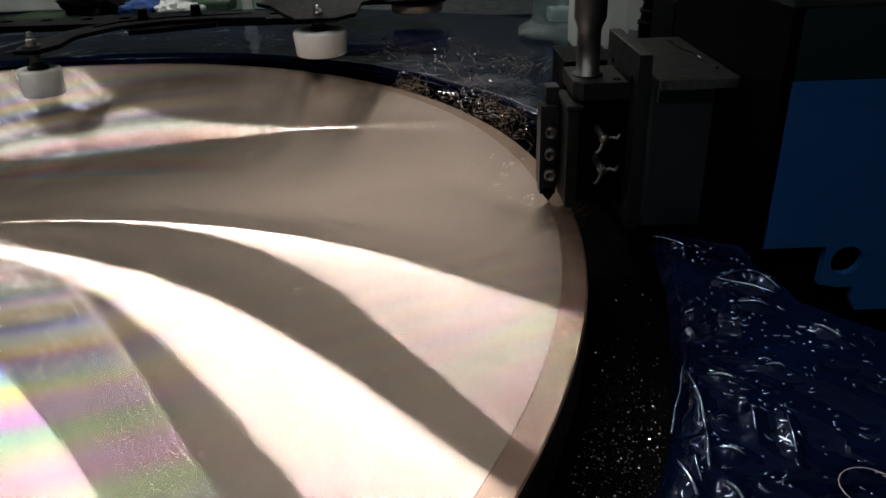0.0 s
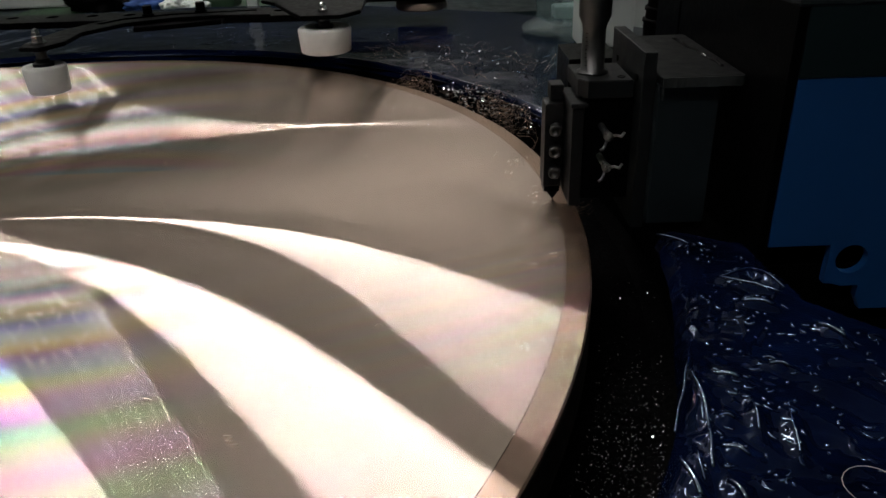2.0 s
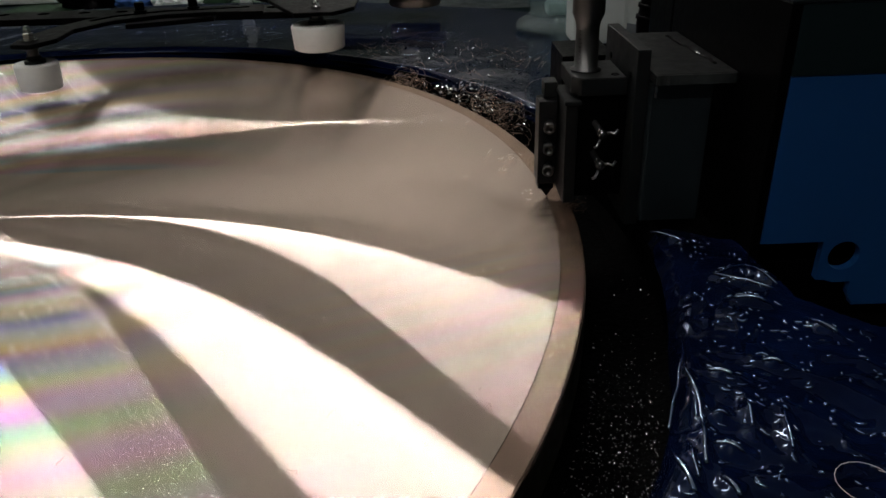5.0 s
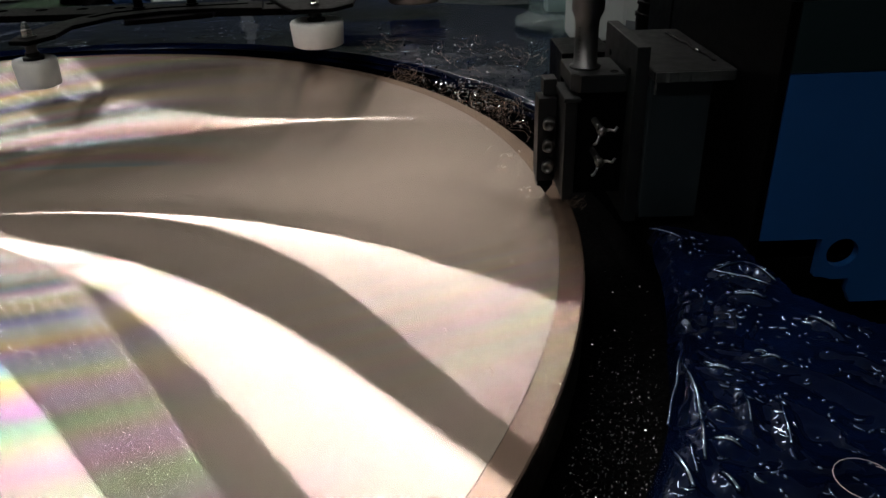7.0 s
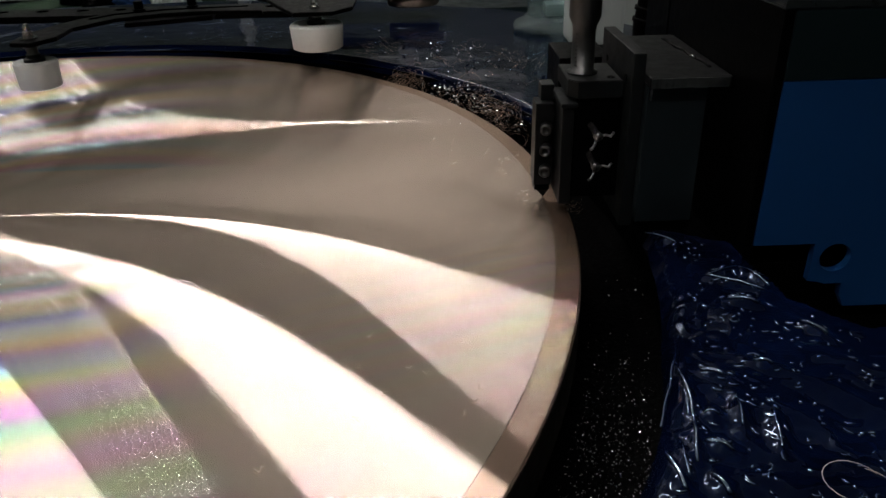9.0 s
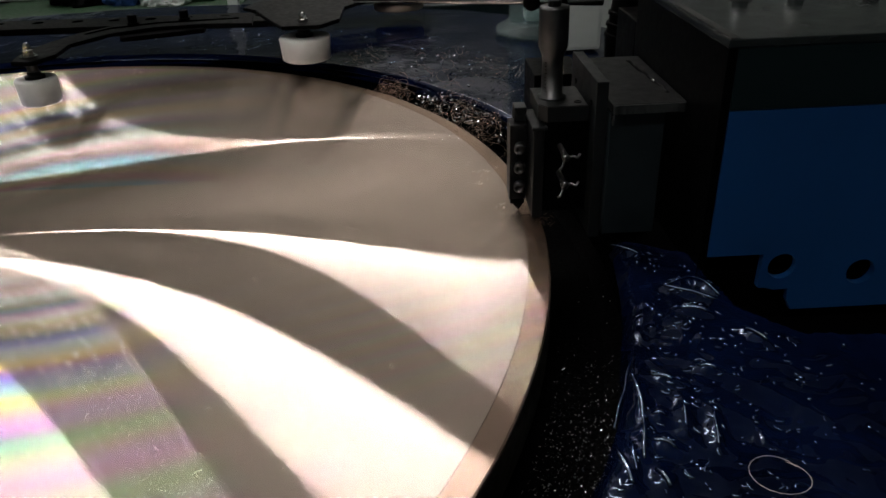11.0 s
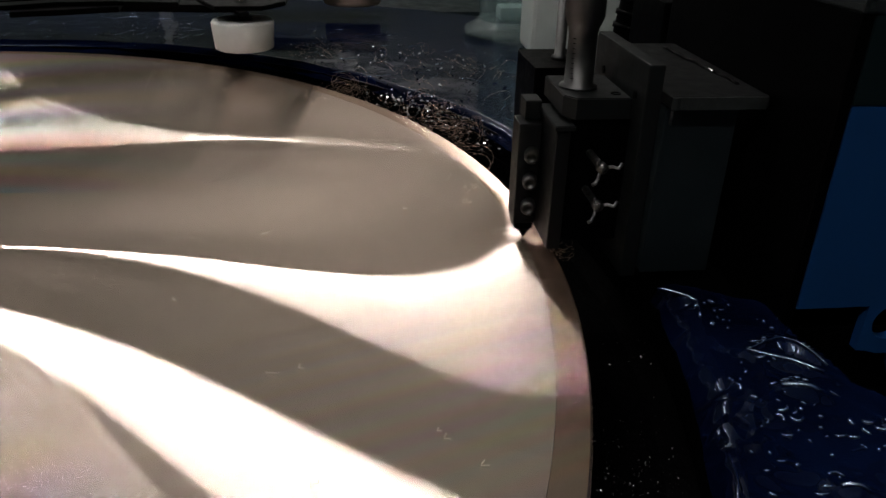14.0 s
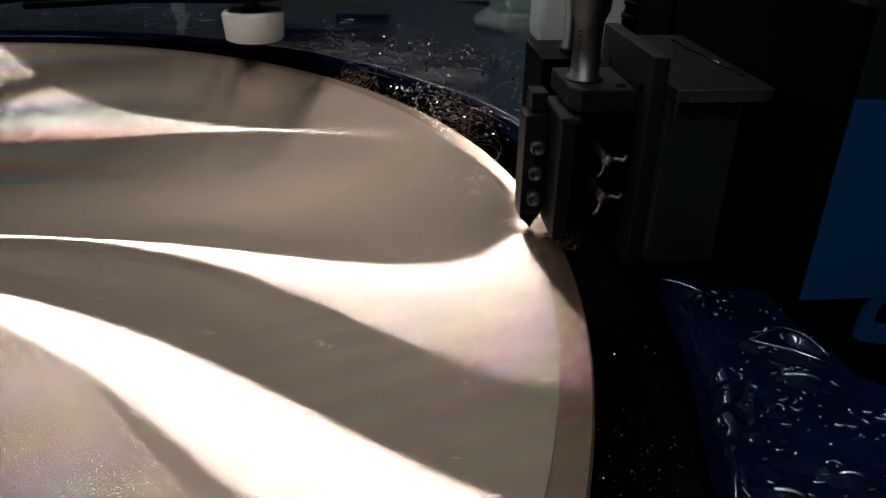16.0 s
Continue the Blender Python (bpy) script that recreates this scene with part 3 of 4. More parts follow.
def tool_post():
    ob = thing("tool_post", "black cutting tool holder with a steel micrometer head", "tool holder")
    part("slide", box(0.5985, 0.6335, -0.0110, 0.0370, 0.014, 0.0905, 0.001), BLACK, ob, "black slide block")
    part("top_cap", slab([(0.600, -0.0135), (0.6315, -0.0135), (0.6315, 0.0395), (0.594, 0.0395), (0.594, -0.0055)], 0.0910, 0.1035, 0.0006), GUN, ob, "dark grey cap block with a clipped corner")
    part("cap_screw", lathe([(0.0, 0.0), (0.003, 0.0), (0.003, 0.0006), (0.002, 0.0006), (0.002, -0.001), (0.0, -0.001)], (0.625, -0.004, 0.1034), n=20), BLACK, ob)
    part("clamp_plate", box(0.5895, 0.5980, -0.0150, 0.0360, 0.010, 0.0850, 0.0008), DARK, ob, "dark clamp plate")
    part("clamp_ledge", slab([(0.588, -0.017), (0.600, -0.017), (0.600, 0.030), (0.588, 0.030)], 0.0855, 0.0885, 0.0005), GUN, ob)
    t = part("tool_bar", box(0.5745, 0.5885, 0.0150, 0.0350, 0.014, 0.0800, 0.0008), DARK, ob, "square dark steel tool bar")
    part("tool_tip", slab([(0.5755, 0.017), (0.5875, 0.017), (0.5875, 0.032), (0.5755, 0.032)], 0.0090, 0.0142), BLACK, t)
    tip = bmesh.new()
    base = [tip.verts.new(p) for p in ((0.5760, 0.018, 0.0105), (0.5880, 0.018, 0.0105), (0.5880, 0.030, 0.0105), (0.5760, 0.030, 0.0105))]
    end = tip.verts.new((0.5835, 0.0235, -0.0002))
    tip.faces.new(base[::-1])
    for i in range(4):
        tip.faces.new((base[i], base[(i + 1) % 4], end))
    part("cutting_edge", tip, BLACK, t, "pointed dark cutting edge")
    part("upper_stop", box(0.5790, 0.5890, 0.0220, 0.0380, 0.0805, 0.0925, 0.0008), GUN, ob)
    for z in (0.0615, 0.0445, 0.0275):
        socket_screw(ob, 0.5830, 0.0145, z)
    for z in (0.0708, 0.0480):
        wing_screw(ob, -0.0115, z)
    mic = part("micrometer", lathe([(0.0, 0.0), (0.0112, 0.0), (0.0112, 0.0012), (0.0085, 0.0020), (0.0082, 0.030), (0.0088, 0.034), (0.0114, 0.040), (0.0114, 0.068), (0.0110, 0.070), (0.0, 0.070)], (0.6072, 0.0125, 0.1036), n=40), STEEL, ob, "satin steel micrometer head", True)
    part("ratchet", lathe([(0.0, 0.0), (0.0050, 0.0), (0.0050, 0.0035), (0.0042, 0.0045), (0.0, 0.0045)], (0.6072, 0.0125, 0.1737), n=24), DARK, mic)
    # engraved scale on the sleeve and thimble
    for k in range(9):
        part("mark", box(0.6000, 0.6022 if k % 5 == 0 else 0.6014, 0.0054, 0.0072, 0.1100 + k * 0.0028, 0.1102 + k * 0.0028), BLACK, mic)
    back = part("back_plate", box(0.6340, 0.6430, -0.0270, 0.0680, -0.004, 0.1250, 0.0008), GUN, ob, "dark grey upright back plate")
    for y, z in ((-0.012, 0.105), (0.048, 0.105)):
        part("dowel", lathe([(0.0, 0.0), (0.0024, 0.0), (0.0024, 0.0008), (0.0, 0.0008)], (0.6338, y, z), Euler((0, radians(-90), 0)).to_matrix(), 16), BLACK, back)
    part("bracket", box(0.6435, 0.6850, -0.0340, 0.0970, 0.0020, 0.1040, 0.001), SLATE, ob, "slate painted box bracket")
    part("bracket_lid", box(0.6435, 0.6990, -0.0390, 0.0980, 0.1044, 0.1110, 0.0012), DARK, ob, "dark bracket lid")
    rng = random.Random(2)
    front = [(0.6440 + k * 0.0022, -0.0402 - rng.uniform(0, 0.0009)) for k in range(25)]
    part("worn_lip", slab([(0.6440, -0.0391)] + front + [(0.6968, -0.0391)], 0.1042, 0.1109), SCUFF, ob, "scuffed pale front lip of the lid")
    run = [(0.6850 + 0.0070 * f + 0.0006 * math.sin(17 * f), 0.080 - 0.095 * f, 0.1114 + 0.0004 * math.sin(31 * f)) for f in [i / 24 for i in range(25)]]
    part("weld_bead", tube(run, 0.0012, 8), BLACK, ob, "lumpy black weld bead", True)
    part("bright_chip", tube(run[15:18], 0.0013, 8), CHROME, ob, "bare bright metal on the weld", True)
    part("bare_corner", box(0.6437, 0.6450, -0.0412, -0.0392, 0.0960, 0.1036, 0.0004), WORN, ob, "chipped bare corner")
    return ob


tool_post()


def indicator_stand():
    ob = thing("indicator_stand", "steel rods with black clamps on a black block", "measuring stand")
    part("base", box(0.6170, 0.6650, 0.1650, 0.2350, 0.0050, 0.0780, 0.001), BLACK, ob, "black mounting block")
    part("post", lathe([(0.0, 0.0), (0.0066, 0.0), (0.0066, 0.003), (0.0045, 0.0035), (0.0045, 0.082), (0.0, 0.082)], (0.6440, 0.196, 0.0781), n=24), STEEL, ob, "upright satin steel post", True)
    part("rod", tube([(0.430, 0.362, 0.124), (0.556, 0.267, 0.1345), (0.682, 0.172, 0.145)], 0.0038, 20), CHROME, ob, "long bright steel rod", True)
    part("clamp", lathe([(0.0, -0.008), (0.0074, -0.008), (0.0088, -0.005), (0.0088, 0.005), (0.0074, 0.008), (0.0, 0.008)], (0.6215, 0.2150, 0.1400), Euler((radians(90), 0, radians(-37))).to_matrix(), 24), BLACK, ob, "black clamp knob", True)
    part("clamp", box(0.635, 0.652, 0.1880, 0.2060, 0.1350, 0.1500, 0.002), BLACK, ob, "black cross clamp")


indicator_stand()


# ---- cabinet beside the tool ----
def hex_bolt(parent, x, y, z):
    b = part("bolt", lathe([(0.0, 0.0), (0.0085, 0.0), (0.0085, 0.0012), (0.0, 0.0012)], (x, y, z), n=28), STEEL, parent, "hex bolt on a washer")
    part("head", lathe([(0.0, 0.0), (0.0066, 0.0), (0.0066, 0.0068), (0.0058, 0.0078), (0.0, 0.0078)], (x, y, z + 0.0013), n=6), CHROME, b)


def cabinet():
    ob = thing("machine_column", "blue and grey-green machine column with a bolted black top", "machine column")
    front = part("front_panel", slab([(0.7065, -0.0960), (1.35, -0.0960), (1.35, -0.0900), (0.7065, -0.0900)], -0.0380, 0.1215), BLUE, ob, "blue painted front panel with holes and a cut-away lower corner")
    cut(front, [lathe([(0.0, -0.05), (0.0105, -0.05), (0.0105, 0.05), (0.0, 0.05)], (0.7635, -0.093, 0.0005), Euler((radians(90), 0, 0)).to_matrix(), 28),
                lathe([(0.0, -0.05), (0.0105, -0.05), (0.0105, 0.05), (0.0, 0.05)], (0.8240, -0.093, -0.0075), Euler((radians(90), 0, 0)).to_matrix(), 28),
                lathe([(0.0, -0.05), (0.030, -0.05), (0.030, 0.05), (0.0, 0.05)], (0.7480, -0.093, -0.0470), Euler((radians(90), 0, 0)).to_matrix(), 32),
                slab([(0.70, -0.12), (0.7480, -0.12), (0.7480, -0.07), (0.70, -0.07)], -0.06, 0.0115),
                slab([(0.7545, -0.12), (0.772, -0.12), (0.772, -0.07), (0.7545, -0.07)], -0.06, -0.0195)])
    part("upper_panel", box(0.7065, 1.35, -0.0960, -0.0900, 0.1220, 0.1630, 0.0006), TEAL, ob, "grey-green upper panel")
    part("side_panel", box(0.7000, 0.7062, -0.0955, 0.1150, -0.0380, 0.1630, 0.0006), BLACK, ob, "black side panel")
    part("back_panel", box(0.7065, 1.35, 0.1100, 0.1150, -0.0380, 0.1630), BLACK, ob)
    part("inner_block", box(0.7200, 1.35, -0.0600, 0.1000, -0.0060, 0.1500), BLACK, ob)
    top = part("top_plate", box(0.6990, 1.36, -0.0965, 0.1170, 0.1632, 0.1690, 0.0012), TOPP, ob, "dark glossy bolted top plate")
    part("edge_strip", box(0.7000, 0.7060, -0.0965, 0.1170, 0.1692, 0.1702, 0.0004), STEEL, ob, "worn bright edge strip")
    for x, y in ((0.752, 0.090), (0.756, 0.030), (0.823, 0.086), (0.80, 0.030), (0.86, 0.03), (0.90, 0.09)):
        hex_bolt(top, x, y, 0.1691)
    return ob


cabinet()


# ---- roller yoke ----
def roller(parent, x, y, h=0.0, k=1.0, up=0.0):
    r = part("roller", lathe([(0.010, 0.031), (0.030 * k, 0.031), (0.0325 * k, 0.0325), (0.0345 * k, 0.060), (0.0325 * k, 0.0625), (0.014, 0.0625), (0.012, 0.056), (0.010, 0.056)], (x, y, h), n=64, closed=True), NYLON, parent, "thick white nylon roller", True)
    part("bearing", lathe([(0.0, 0.052), (0.0118, 0.052), (0.0118, 0.0655), (0.008, 0.0665), (0.008, 0.0705), (0.0, 0.0705)], (x, y, h), n=32), DARK, r, "dark bearing hub")
    part("bolt", lathe([(0.0, 0.0755), (0.0100, 0.0755), (0.0100, 0.0775), (0.0078, 0.0775), (0.0078, 0.0790), (0.0, 0.0790)], (x, y, h + up), n=32), CHROME, r, "bright washer")
    part("nut", lathe([(0.0, 0.0775), (0.0066, 0.0775), (0.0066, 0.0845), (0.0050, 0.0850), (0.0048, 0.0890), (0.0030, 0.0925), (0.0, 0.0935)], (x, y, h + up), n=6), CHROME, r, "bright domed nut")
    part("stud", lathe([(0.0, 0.0706), (0.0062, 0.0706), (0.0062, 0.0725 + up * 0.5), (0.0090, 0.0725 + up * 0.5), (0.0090, 0.0752 + up), (0.0, 0.0752 + up)], (x, y, h), n=24), SCREW, r, "dark stud with a washer")


def rising(bm):
    for v in bm.verts:
        v.co.z += 0.0020 * (v.co.x + 0.01) / 0.28
    return bm


def yoke():
    ob = thing("roller_yoke", "black slotted steel yoke carrying white nylon rollers", "roller yoke")
    ax, ay, bx, by = 0.350, 0.465, 0.028, 0.366
    # curved lower arm from one roller to the slotted plate
    run = [(0.009, 0.372), (0.014, 0.347), (0.040, 0.340), (0.056, 0.375), (0.052, 0.430), (0.084, 0.484), (0.138, 0.512), (0.201, 0.518), (0.274, 0.505), (0.264, 0.566), (0.157, 0.572), (0.100, 0.558), (0.067, 0.533), (0.038, 0.497), (0.018, 0.450), (0.010, 0.410)]
    arm = part("lower_arm", rising(slab(run, 0.0670, 0.0720, 0.0008)), BLACK, ob, "curved black slotted arm")
    cut(arm, [slab([(0.055, 0.482), (0.078, 0.512), (0.135, 0.535), (0.248, 0.541), (0.246, 0.552), (0.128, 0.547), (0.070, 0.524), (0.046, 0.490)], 0.0705, 0.1)])
    under = part("under_arm", rising(slab([(0.098, 0.478), (0.145, 0.491), (0.205, 0.512), (0.199, 0.552), (0.131, 0.539), (0.086, 0.522)], 0.0605, 0.0668, 0.0008)), BLACK, ob, "short black strap below the arm")
    plate_run = [(0.325, 0.440), (0.375, 0.440), (0.398, 0.475), (0.398, 0.560), (0.415, 0.590), (0.480, 0.640), (0.480, 0.665), (0.340, 0.655), (0.262, 0.635), (0.245, 0.590), (0.270, 0.560), (0.305, 0.480)]
    part("upper_plate", slab(plate_run, 0.0755, 0.0805, 0.0008), BLACK, ob, "black plate over the roller")
    bar = part("rear_bar", slab([(-0.45, 0.672), (0.315, 0.640), (0.330, 0.668), (0.318, 0.712), (-0.45, 0.742)], 0.0400, 0.0500, 0.0008), BLACK, ob, "long black bar with a row of holes")
    cut(bar, [lathe([(0.0, 0.03), (0.0095, 0.03), (0.0095, 0.06), (0.0, 0.06)], (x, 0.700 - 0.04 * x, 0), n=20) for x in (-0.32, -0.25, -0.18, -0.115, -0.05, 0.01, 0.07, 0.13, 0.19, 0.25)])
    part("riser", lathe([(0.0, 0.0502), (0.016, 0.0502), (0.016, 0.0753), (0.0, 0.0753)], (0.300, 0.655, 0), n=24), BLACK, ob, "black spacer between bar and plate")
    for x, y in ((0.098, 0.541), (0.167, 0.556)):
        part("arm_bolt", lathe([(0.0, 0.0), (0.0085, 0.0), (0.0085, 0.0025), (0.0065, 0.0025), (0.0065, 0.012), (0.0055, 0.013), (0.0, 0.013)], (x, y, 0.0729 + 0.0072 * (x - 0.098)), n=24), BLACK, ob, "black cap bolt")
    roller(ob, ax, ay)
    roller(ob, bx, by, -0.0150, 0.72, 0.0118)
    part("yoke_post", lathe([(0.0, -0.006), (0.030, -0.006), (0.030, 0.0398), (0.0, 0.0398)], (-0.42, 0.705, 0.0), n=32), BLACK, ob, "black post of the yoke")


yoke()


# ---- things on the far deck ----
def clear_cup():
    ob = thing("clear_container", "clear plastic container with a wide foot, on the film", "container")
    at = (0.700, 0.690, 0.004)
    part("foot", lathe([(0.0, 0.0), (0.066, 0.0), (0.068, 0.003), (0.066, 0.010), (0.052, 0.016), (0.050, 0.020), (0.0, 0.020)], at, n=56), CLEAR, ob, "wide clear foot", True)
    part("wall", lathe([(0.046, 0.021), (0.050, 0.17), (0.048, 0.17), (0.044, 0.021)], at, n=56, closed=True), CLEAR, ob, "clear cylinder wall", True)
    part("insert", box(0.678, 0.722, 0.660, 0.700, 0.0255, 0.045, 0.006), BAG, ob, "crumpled white paper inside")


def jug():
    ob = thing("plastic_jug", "off-white square plastic jug", "jug")
    part("jug_body", box(0.699, 0.775, 0.548, 0.62, 0.004, 0.125, 0.006), PALE, ob)
    part("shoulder", slab([(0.705, 0.554), (0.769, 0.554), (0.769, 0.614), (0.705, 0.614)], 0.1245, 0.150, 0.012), PALE, ob)


clear_cup()
jug()


# ---- far side of the workshop ----
def back_table():
    ob = thing("work_table", "work table with a green mat behind the machine", "table")
    part("tabletop", box(-2.2, 0.9, 1.62, 2.5, -0.155, -0.12, 0.004), TEAL, ob)
    part("mat", box(-0.80, -0.02, 1.64, 2.25, -0.1195, -0.116), GREEN, ob, "green rubber mat")
    for x in (-2.15, 0.85):
        for y in (1.68, 2.44):
            part("leg", box(x - 0.03, x + 0.03, y - 0.03, y + 0.03, -0.9, -0.1552), DARK, ob)


def lump(name, label, category, material, at, size, seed, rough=0.35):
    bm = bmesh.new()
    bmesh.ops.create_icosphere(bm, subdivisions=4, radius=1.0)
    for v in bm.verts:
        d = v.co.normalized()
        k = 1 + rough * (abs(noise.noise(d * 1.7 + Vector((seed, 0, 0)))) * 1.6 - 0.5 + 0.5 * noise.noise(d * 4.5 + Vector((0, seed, 0))))
        v.co = Vector((d.x * size[0], d.y * size[1], d.z * size[2])) * k
    low = min(v.co.z for v in bm.verts)
    for v in bm.verts:
        v.co.z = max(v.co.z, low * 0.45)
    low = min(v.co.z for v in bm.verts)
    ob = finish(name, bm, material, None, True)
    ob.location = (at[0], at[1], at[2] - low)
    tagged(ob, label, category)
    return ob


back_table()
lump("rag", "crumpled blue cloth rag on the green mat", "rag", RAG, (-0.385, 1.86, -0.116), (0.075, 0.06, 0.032), 1.0)
lump("plastic_bag", "crumpled white plastic bag on the green mat", "plastic bag", BAG, (-0.285, 1.82, -0.116), (0.050, 0.045, 0.028), 2.0)
lump("plastic_bag", "crumpled white plastic bag on the green mat", "plastic bag", BAG, (-0.225, 1.80, -0.116), (0.040, 0.035, 0.024), 5.0)
lump("sack", "black cloth sack on the work table", "sack", BLACK, (-0.52, 1.90, -0.116), (0.12, 0.08, 0.055), 3.0)


def far_cabinet():
    ob = thing("tool_cabinet", "long grey-green cabinet with a pale top panel", "cabinet")
    part("carcass", box(-1.4, 2.2, 2.56, 3.0, -0.9, -0.105, 0.006), TEAL, ob)
    for k in range(8):
        x = -1.39 + 0.449 * k
        d = part("door", box(x, x + 0.435, 2.545, 2.559, -0.85, -0.120, 0.003), TEAL, ob)
        part("handle", box(x + 0.39, x + 0.402, 2.53, 2.5448, -0.40, -0.28, 0.003), STEEL, d, "steel bar handle")
    part("top_panel", box(-1.4, 2.2, 2.54, 3.0, -0.1045, -0.03, 0.004), PALE, ob, "pale top panel")


def bottle():
    ob = thing("bottle", "white plastic bottle on the work table", "bottle")
    at = (-0.292, 1.96, -0.116)
    part("bottle_body", lathe([(0.0, 0.0), (0.022, 0.0), (0.024, 0.004), (0.023, 0.08), (0.012, 0.105), (0.011, 0.112), (0.0, 0.112)], at, n=28), BAG, ob, "", True)
    part("cap", lathe([(0.0, 0.1122), (0.013, 0.1122), (0.013, 0.132), (0.0, 0.134)], at, n=24), PALE, ob, "pale screw cap")


def tray():
    ob = thing("tray", "green tray with a white carrying handle", "tray")
    part("bowl", box(-0.245, -0.115, 1.83, 1.93, -0.1155, -0.085, 0.008), GREEN, ob)
    part("handle", tube([(-0.228, 1.86, -0.086), (-0.226, 1.86, -0.045), (-0.213, 1.86, -0.022), (-0.185, 1.86, -0.012), (-0.165, 1.86, -0.018), (-0.158, 1.86, -0.05), (-0.150, 1.86, -0.086)], 0.009, 10), BAG, ob, "white arched handle", True)


def crate():
    # made-up block: stands in for a pale piece of wall
    ob = thing("crate", "pale block on the work table, standing for a piece of wall", "crate")
    part("pale_block", box(-1.15, -0.665, 1.98, 2.3, -0.1155, 0.16, 0.008), PALE, ob)
    part("rim", box(-1.16, -0.655, 1.97, 2.31, 0.1605, 0.175, 0.004), PALE, ob)


def far_roller():
    ob = thing("far_roller", "flat tan roller under a black arm on the far deck", "roller")
    at = (0.470, 0.862, 0.0)
    part("roller_body", lathe([(0.0, 0.019), (0.044, 0.019), (0.046, 0.021), (0.046, 0.031), (0.044, 0.033), (0.0, 0.033)], at, n=48), TAN, ob, "", True)
    part("arm", slab([(0.25, 0.80), (0.52, 0.81), (0.53, 0.90), (0.25, 0.92)], 0.040, 0.0450, 0.001), BLACK, ob, "flat black arm")
    part("pin", lathe([(0.0, 0.001), (0.012, 0.001), (0.012, 0.0398), (0.0, 0.0398)], (0.285, 0.895, 0.0), n=20), BLACK, ob)
    part("spacer", lathe([(0.0, 0.0331), (0.012, 0.0331), (0.012, 0.0399), (0.0, 0.0399)], at, n=24), STEEL, ob)
    part("nut", lathe([(0.0, 0.0451), (0.010, 0.0451), (0.010, 0.052), (0.006, 0.054), (0.006, 0.062), (0.0, 0.064)], (0.50, 0.862, 0), n=6), CHROME, ob, "bright nut")
    part("white_cap", lathe([(0.0, 0.0451), (0.018, 0.0451), (0.018, 0.085), (0.0, 0.087)], (0.455, 0.88, 0), n=28), NYLON, ob, "white plastic cap")


def white_locker():
    ob = thing("locker", "pale painted steel locker behind the machine", "locker")
    part("locker_body", box(0.86, 1.75, 1.30, 1.70, -0.9, 0.55, 0.006), PALE, ob)
    part("door", box(0.87, 1.30, 1.286, 1.2995, -0.85, 0.52, 0.003), PALE, ob)
    part("door", box(1.31, 1.74, 1.286, 1.2995, -0.85, 0.52, 0.003), PALE, ob)


white_locker()
bottle()
tray()
crate()
far_roller()


def frame_post():
    ob = thing("frame_post", "white upright aluminium frame post", "post")
    part("profile", box(-0.022, 0.008, 1.60, 1.619, -0.9, 0.9, 0.003), PALE, ob)
    part("foot_plate", box(-0.05, 0.03, 1.56, 1.6195, -0.9, -0.895), PALE, ob)


far_cabinet()
frame_post()


# ---- swarf ----
def coil(rng, at, radius, turns, wire, flat=0.5):
    cx, cy, cz = at
    ax, ay, az = rng.uniform(-0.9, 0.9), rng.uniform(-0.9, 0.9), rng.uniform(0, 6.28)
    m = Euler((ax, ay, az)).to_matrix()
    pts = []
    steps = int(turns * 14) + 2
    for i in range(steps):
        f = i / 14
        r = radius * (1 + 0.25 * math.sin(f * 1.7 + az))
        p = m @ Vector((r * math.cos(2 * math.pi * f), r * math.sin(2 * math.pi * f), (f - turns / 2) * radius * flat))
        pts.append((cx + p.x, cy + p.y, max(cz + p.z, cz - 0.008)))
    return pts


def swarf(name, label, seed, count, places, radius, wire, turns=(0.6, 2.5)):
    rng = random.Random(seed)
    bm = bmesh.new()
    for _ in range(count):
        tube(coil(rng, places(rng), rng.uniform(*radius), rng.uniform(*turns), wire), wire, 4, bm)
    ob = finish(name, bm, COPPER, None, True)
    return tagged(ob, label, "metal swarf", kind="stuff")


def ring_place(a0, a1, r0, r1, z0, z1):
    def pick(rng):
        a, r = radians(rng.triangular(a0, a1)), rng.uniform(r0, r1)
        return r * math.cos(a), r * math.sin(a), rng.uniform(z0, z1)
    return pick


swarf("swarf_tangle", "tangle of thin curled copper turnings in the trough", 3, 38, ring_place(15, 40, 0.612, 0.654, -0.03, 0.006), (0.008, 0.019), 0.00021)
swarf("swarf_tangle", "coiled nest of thin copper turnings by the plate", 4, 16, ring_place(40.5, 45, 0.62, 0.645, -0.02, 0.002), (0.010, 0.018), 0.00022)
swarf("swarf_tangle", "loose curled copper turnings on the blue film", 5, 34, ring_place(26, 48, 0.67, 0.80, 0.006, 0.012), (0.005, 0.013), 0.00023, (0.3, 1.2))
swarf("swarf_tangle", "thin turnings hanging beneath the tool holder", 6, 6, ring_place(-1.5, 1, 0.598, 0.606, 0.0, 0.006), (0.003, 0.007), 0.00014)
swarf("swarf_tangle", "loose curled turnings beside the roller", 7, 14, ring_place(50, 58, 0.67, 0.74, 0.006, 0.012), (0.005, 0.012), 0.00023, (0.3, 1.2))


def wire_loop():
    pts = [(0.667 + (0.013 + 0.002 * math.sin(2 * k / 20)) * math.cos(k / 20 * 6.4 + 0.5), -0.306 + 0.013 * math.sin(k / 20 * 6.4 + 0.5), 0.009 + 0.003 * math.sin(k / 6)) for k in range(22)]
    tagged(finish("wire_curl", tube(pts, 0.00016, 5), SHAVING, None, True), "single large curled turning on the blue film", "metal swarf")


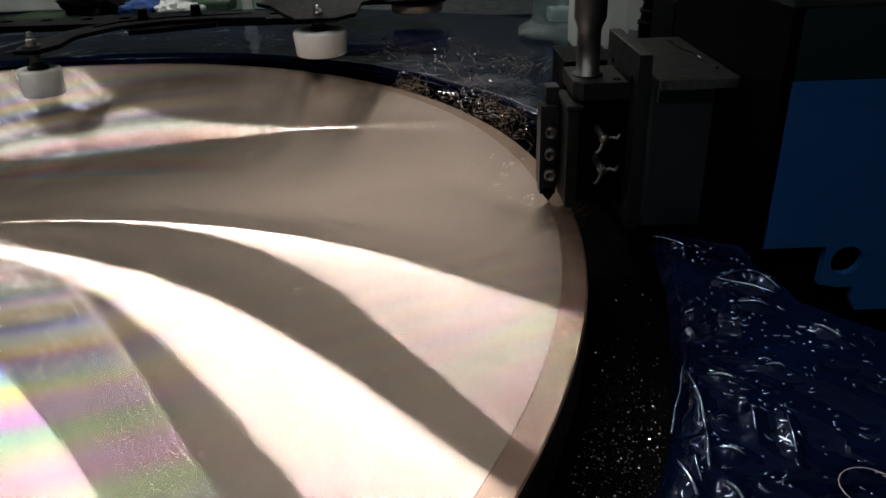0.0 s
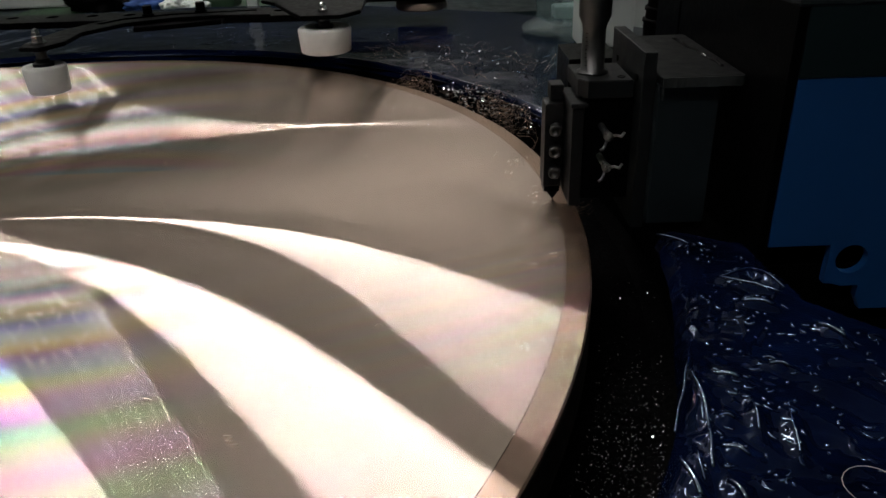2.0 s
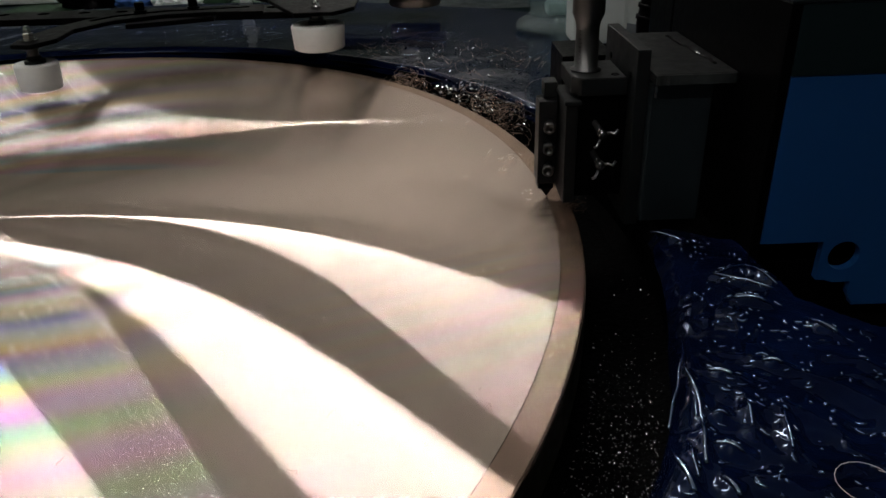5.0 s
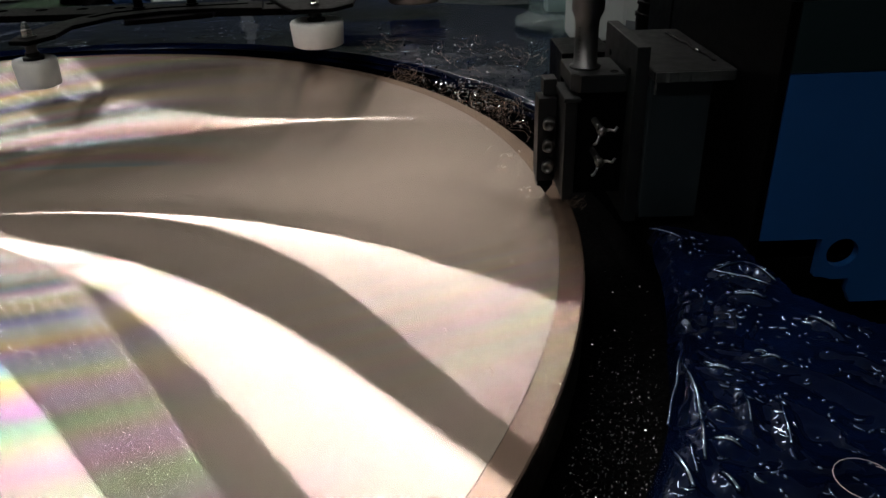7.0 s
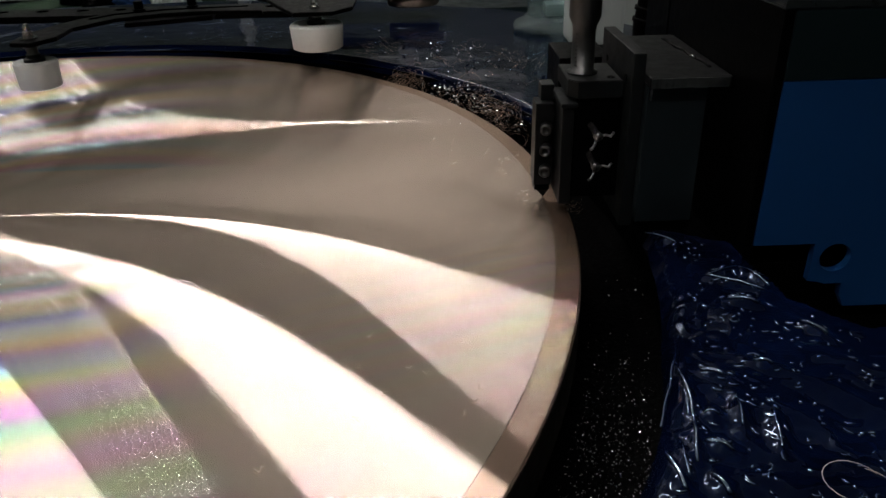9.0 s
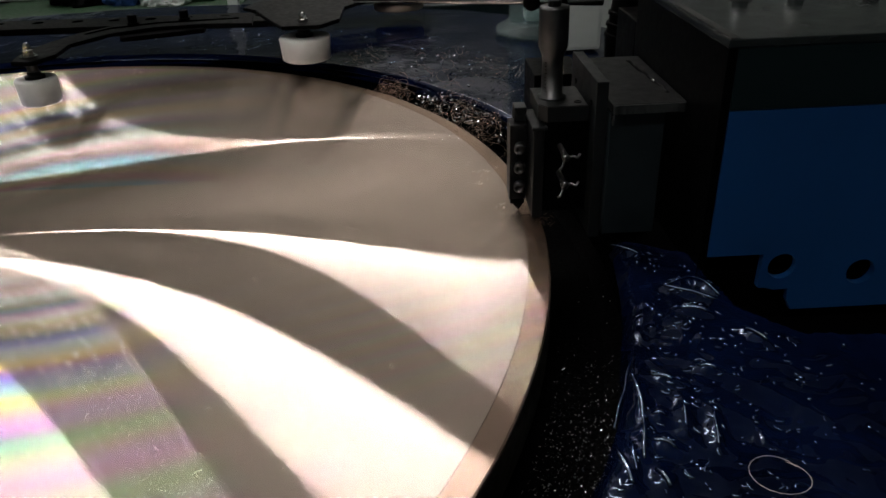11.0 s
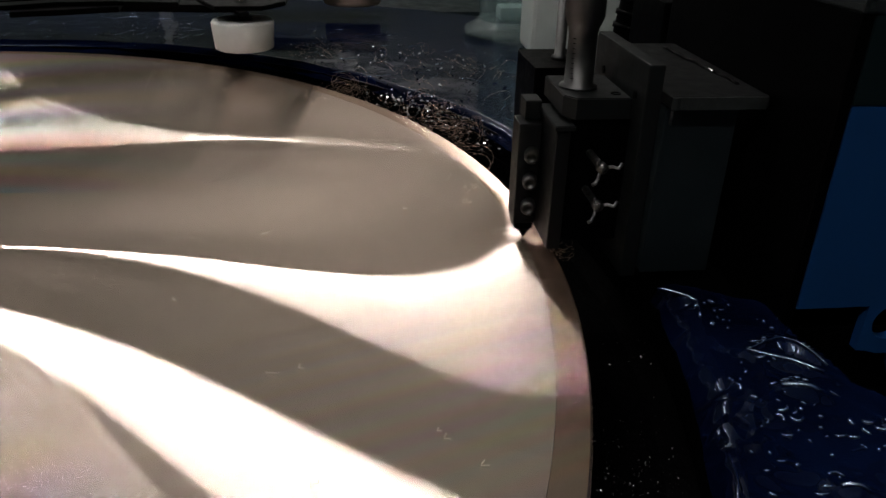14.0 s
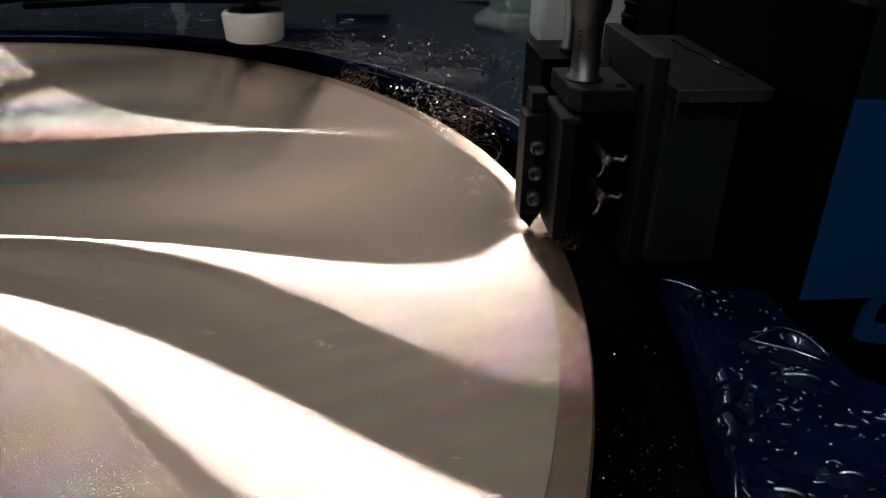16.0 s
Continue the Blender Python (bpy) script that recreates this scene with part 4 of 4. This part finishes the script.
def hose():
    pts = [(0.727, 0.255, 0.02), (0.722, 0.250, 0.09), (0.727, 0.250, 0.128), (0.745, 0.252, 0.150), (0.775, 0.256, 0.160), (0.83, 0.262, 0.163), (0.95, 0.28, 0.165)]
    ob = thing("hose", "black corrugated hose behind the tool bracket", "hose")
    part("tube", tube(pts, 0.016, 14), BLACK, ob, smooth=True)
    for i, (u, v) in enumerate(zip(pts[1:], pts[2:])):
        a, b = Vector(u), Vector(v)
        for f in (0.1, 0.4, 0.7):
            c, d = a.lerp(b, f), (b - a).normalized()
            part("rib", tube([c - d * 0.002, c + d * 0.002], 0.0176, 14), BLACK, ob, smooth=True)


def junction_block():
    ob = thing("junction_block", "black block with a bent cable behind the tool bracket", "machine block")
    part("block", box(0.7100, 0.790, 0.1500, 0.2200, 0.0060, 0.1300, 0.002), BLACK, ob)
    pts = [(0.735, 0.185, 0.1302), (0.733, 0.186, 0.150), (0.740, 0.187, 0.166), (0.756, 0.188, 0.172), (0.775, 0.190, 0.166), (0.780, 0.190, 0.1302)]
    part("cable", tube(pts, 0.0035, 10), DARK, ob, "bent grey cable", True)


wire_loop()
hose()
junction_block()


def crumbs(name, label, seed, count, places, size):
    rng = random.Random(seed)
    bm = bmesh.new()
    for _ in range(count):
        x, y, z = places(rng)
        m = Matrix.Translation((x, y, z)) @ Euler([rng.uniform(-1.1, 1.1), rng.uniform(-1.1, 1.1), rng.uniform(0, 6.28)]).to_matrix().to_4x4()
        s, w = rng.uniform(*size), rng.uniform(0.3, 0.8)
        v = [bm.verts.new(m @ Vector(p)) for p in ((-s, -s * w, 0), (s, -s * w, 0), (s, s * w, s * 0.3), (-s, s * w, 0), (0, 0, s * 0.8))]
        for a, b, c in ((0, 1, 4), (1, 2, 4), (2, 3, 4), (3, 0, 4)):
            bm.faces.new((v[a], v[b], v[c]))
        bm.faces.new((v[3], v[2], v[1], v[0]))
    return tagged(finish(name, bm, CHROME), label, "metal chips", kind="stuff")


crumbs("chip_litter", "tiny glinting metal chips in the wet trough", 11, 1300, ring_place(-34, -9, 0.606, 0.650, -0.046, -0.043), (0.0002, 0.0007))
crumbs("chip_litter", "few glinting chips on the black deck below the bracket", 15, 24, ring_place(-9, -2, 0.622, 0.655, -0.045, -0.042), (0.0004, 0.0009))
crumbs("chip_litter", "tiny glinting metal chips on the blue film", 12, 95, ring_place(22, 60, 0.66, 0.85, 0.004, 0.007), (0.0008, 0.0026))
crumbs("chip_litter", "tiny glinting metal chips on the film beneath the yoke", 14, 60, ring_place(60, 100, 0.665, 0.80, 0.002, 0.005), (0.0006, 0.0016))
crumbs("chip_litter", "tiny glinting metal chips among the turnings", 13, 220, ring_place(18, 42, 0.612, 0.655, -0.01, 0.008), (0.0007, 0.0024))


def riding_chips():
    """Fine curls that lie on the plate and ride round with it."""
    rng = random.Random(21)
    bm = bmesh.new()
    for _ in range(150):
        a, r = rng.uniform(0, 2 * math.pi), 0.58 - abs(rng.gauss(0, 0.09))
        x, y = r * math.cos(a), r * math.sin(a)
        turn, size = rng.uniform(0, 6.28), rng.uniform(0.0008, 0.0030)
        bend, wave = rng.uniform(0.1, 0.7), rng.uniform(2.5, 9.0)
        pts = []
        for i in range(9):
            f = i / 8 - 0.5
            u, v = f * 2 * size, bend * size * math.sin(f * wave + turn)
            pts.append((x + u * math.cos(turn) - v * math.sin(turn), y + u * math.sin(turn) + v * math.cos(turn), 0.0007 + 0.0006 * abs(math.sin(f * 5))))
        tube(pts, 0.00016, 4, bm)
    return tagged(finish("riding_chips", bm, SHAVING, None, True), "thin bright turnings riding on the plate", "metal chips", kind="stuff")


CHIPS = riding_chips()


def fresh_curls():
    """Turnings that gather on the plate in front of the cutting edge."""
    rng = random.Random(8)
    bm = bmesh.new()
    for cx, cy, spread, count in ((0.556, 0.078, 0.008, 5), (0.567, 0.112, 0.006, 4), (0.570, 0.028, 0.006, 6), (0.545, 0.135, 0.010, 2)):
        for _ in range(count):
            x, y = cx + rng.gauss(0, spread * 0.5), cy + rng.gauss(0, spread)
            turn, size, wave = rng.uniform(0, 6.28), rng.uniform(0.0012, 0.0034), rng.uniform(3, 9)
            pts = []
            for i in range(11):
                f = i / 10 - 0.5
                u, v = f * 2 * size, 0.45 * size * math.sin(f * wave + turn)
                pts.append((x + u * math.cos(turn) - v * math.sin(turn), y + u * math.sin(turn) + v * math.cos(turn), 0.0006 + 0.0015 * abs(math.sin(f * 4))))
            tube(pts, 0.00015, 4, bm)
    tagged(finish("fresh_curls", bm, SHAVING, None, True), "fine bright curls gathered before the cutting edge", "metal swarf", kind="stuff")


fresh_curls()


# ---- what moves ----
def motions():
    spin = [(k * 0.25, pose(0, 0, 0, 0, 0, 130.0 * 0.25 * k)) for k in range(65)]
    walk(PLATE, spin)
    walk(CHIPS, spin)


motions()
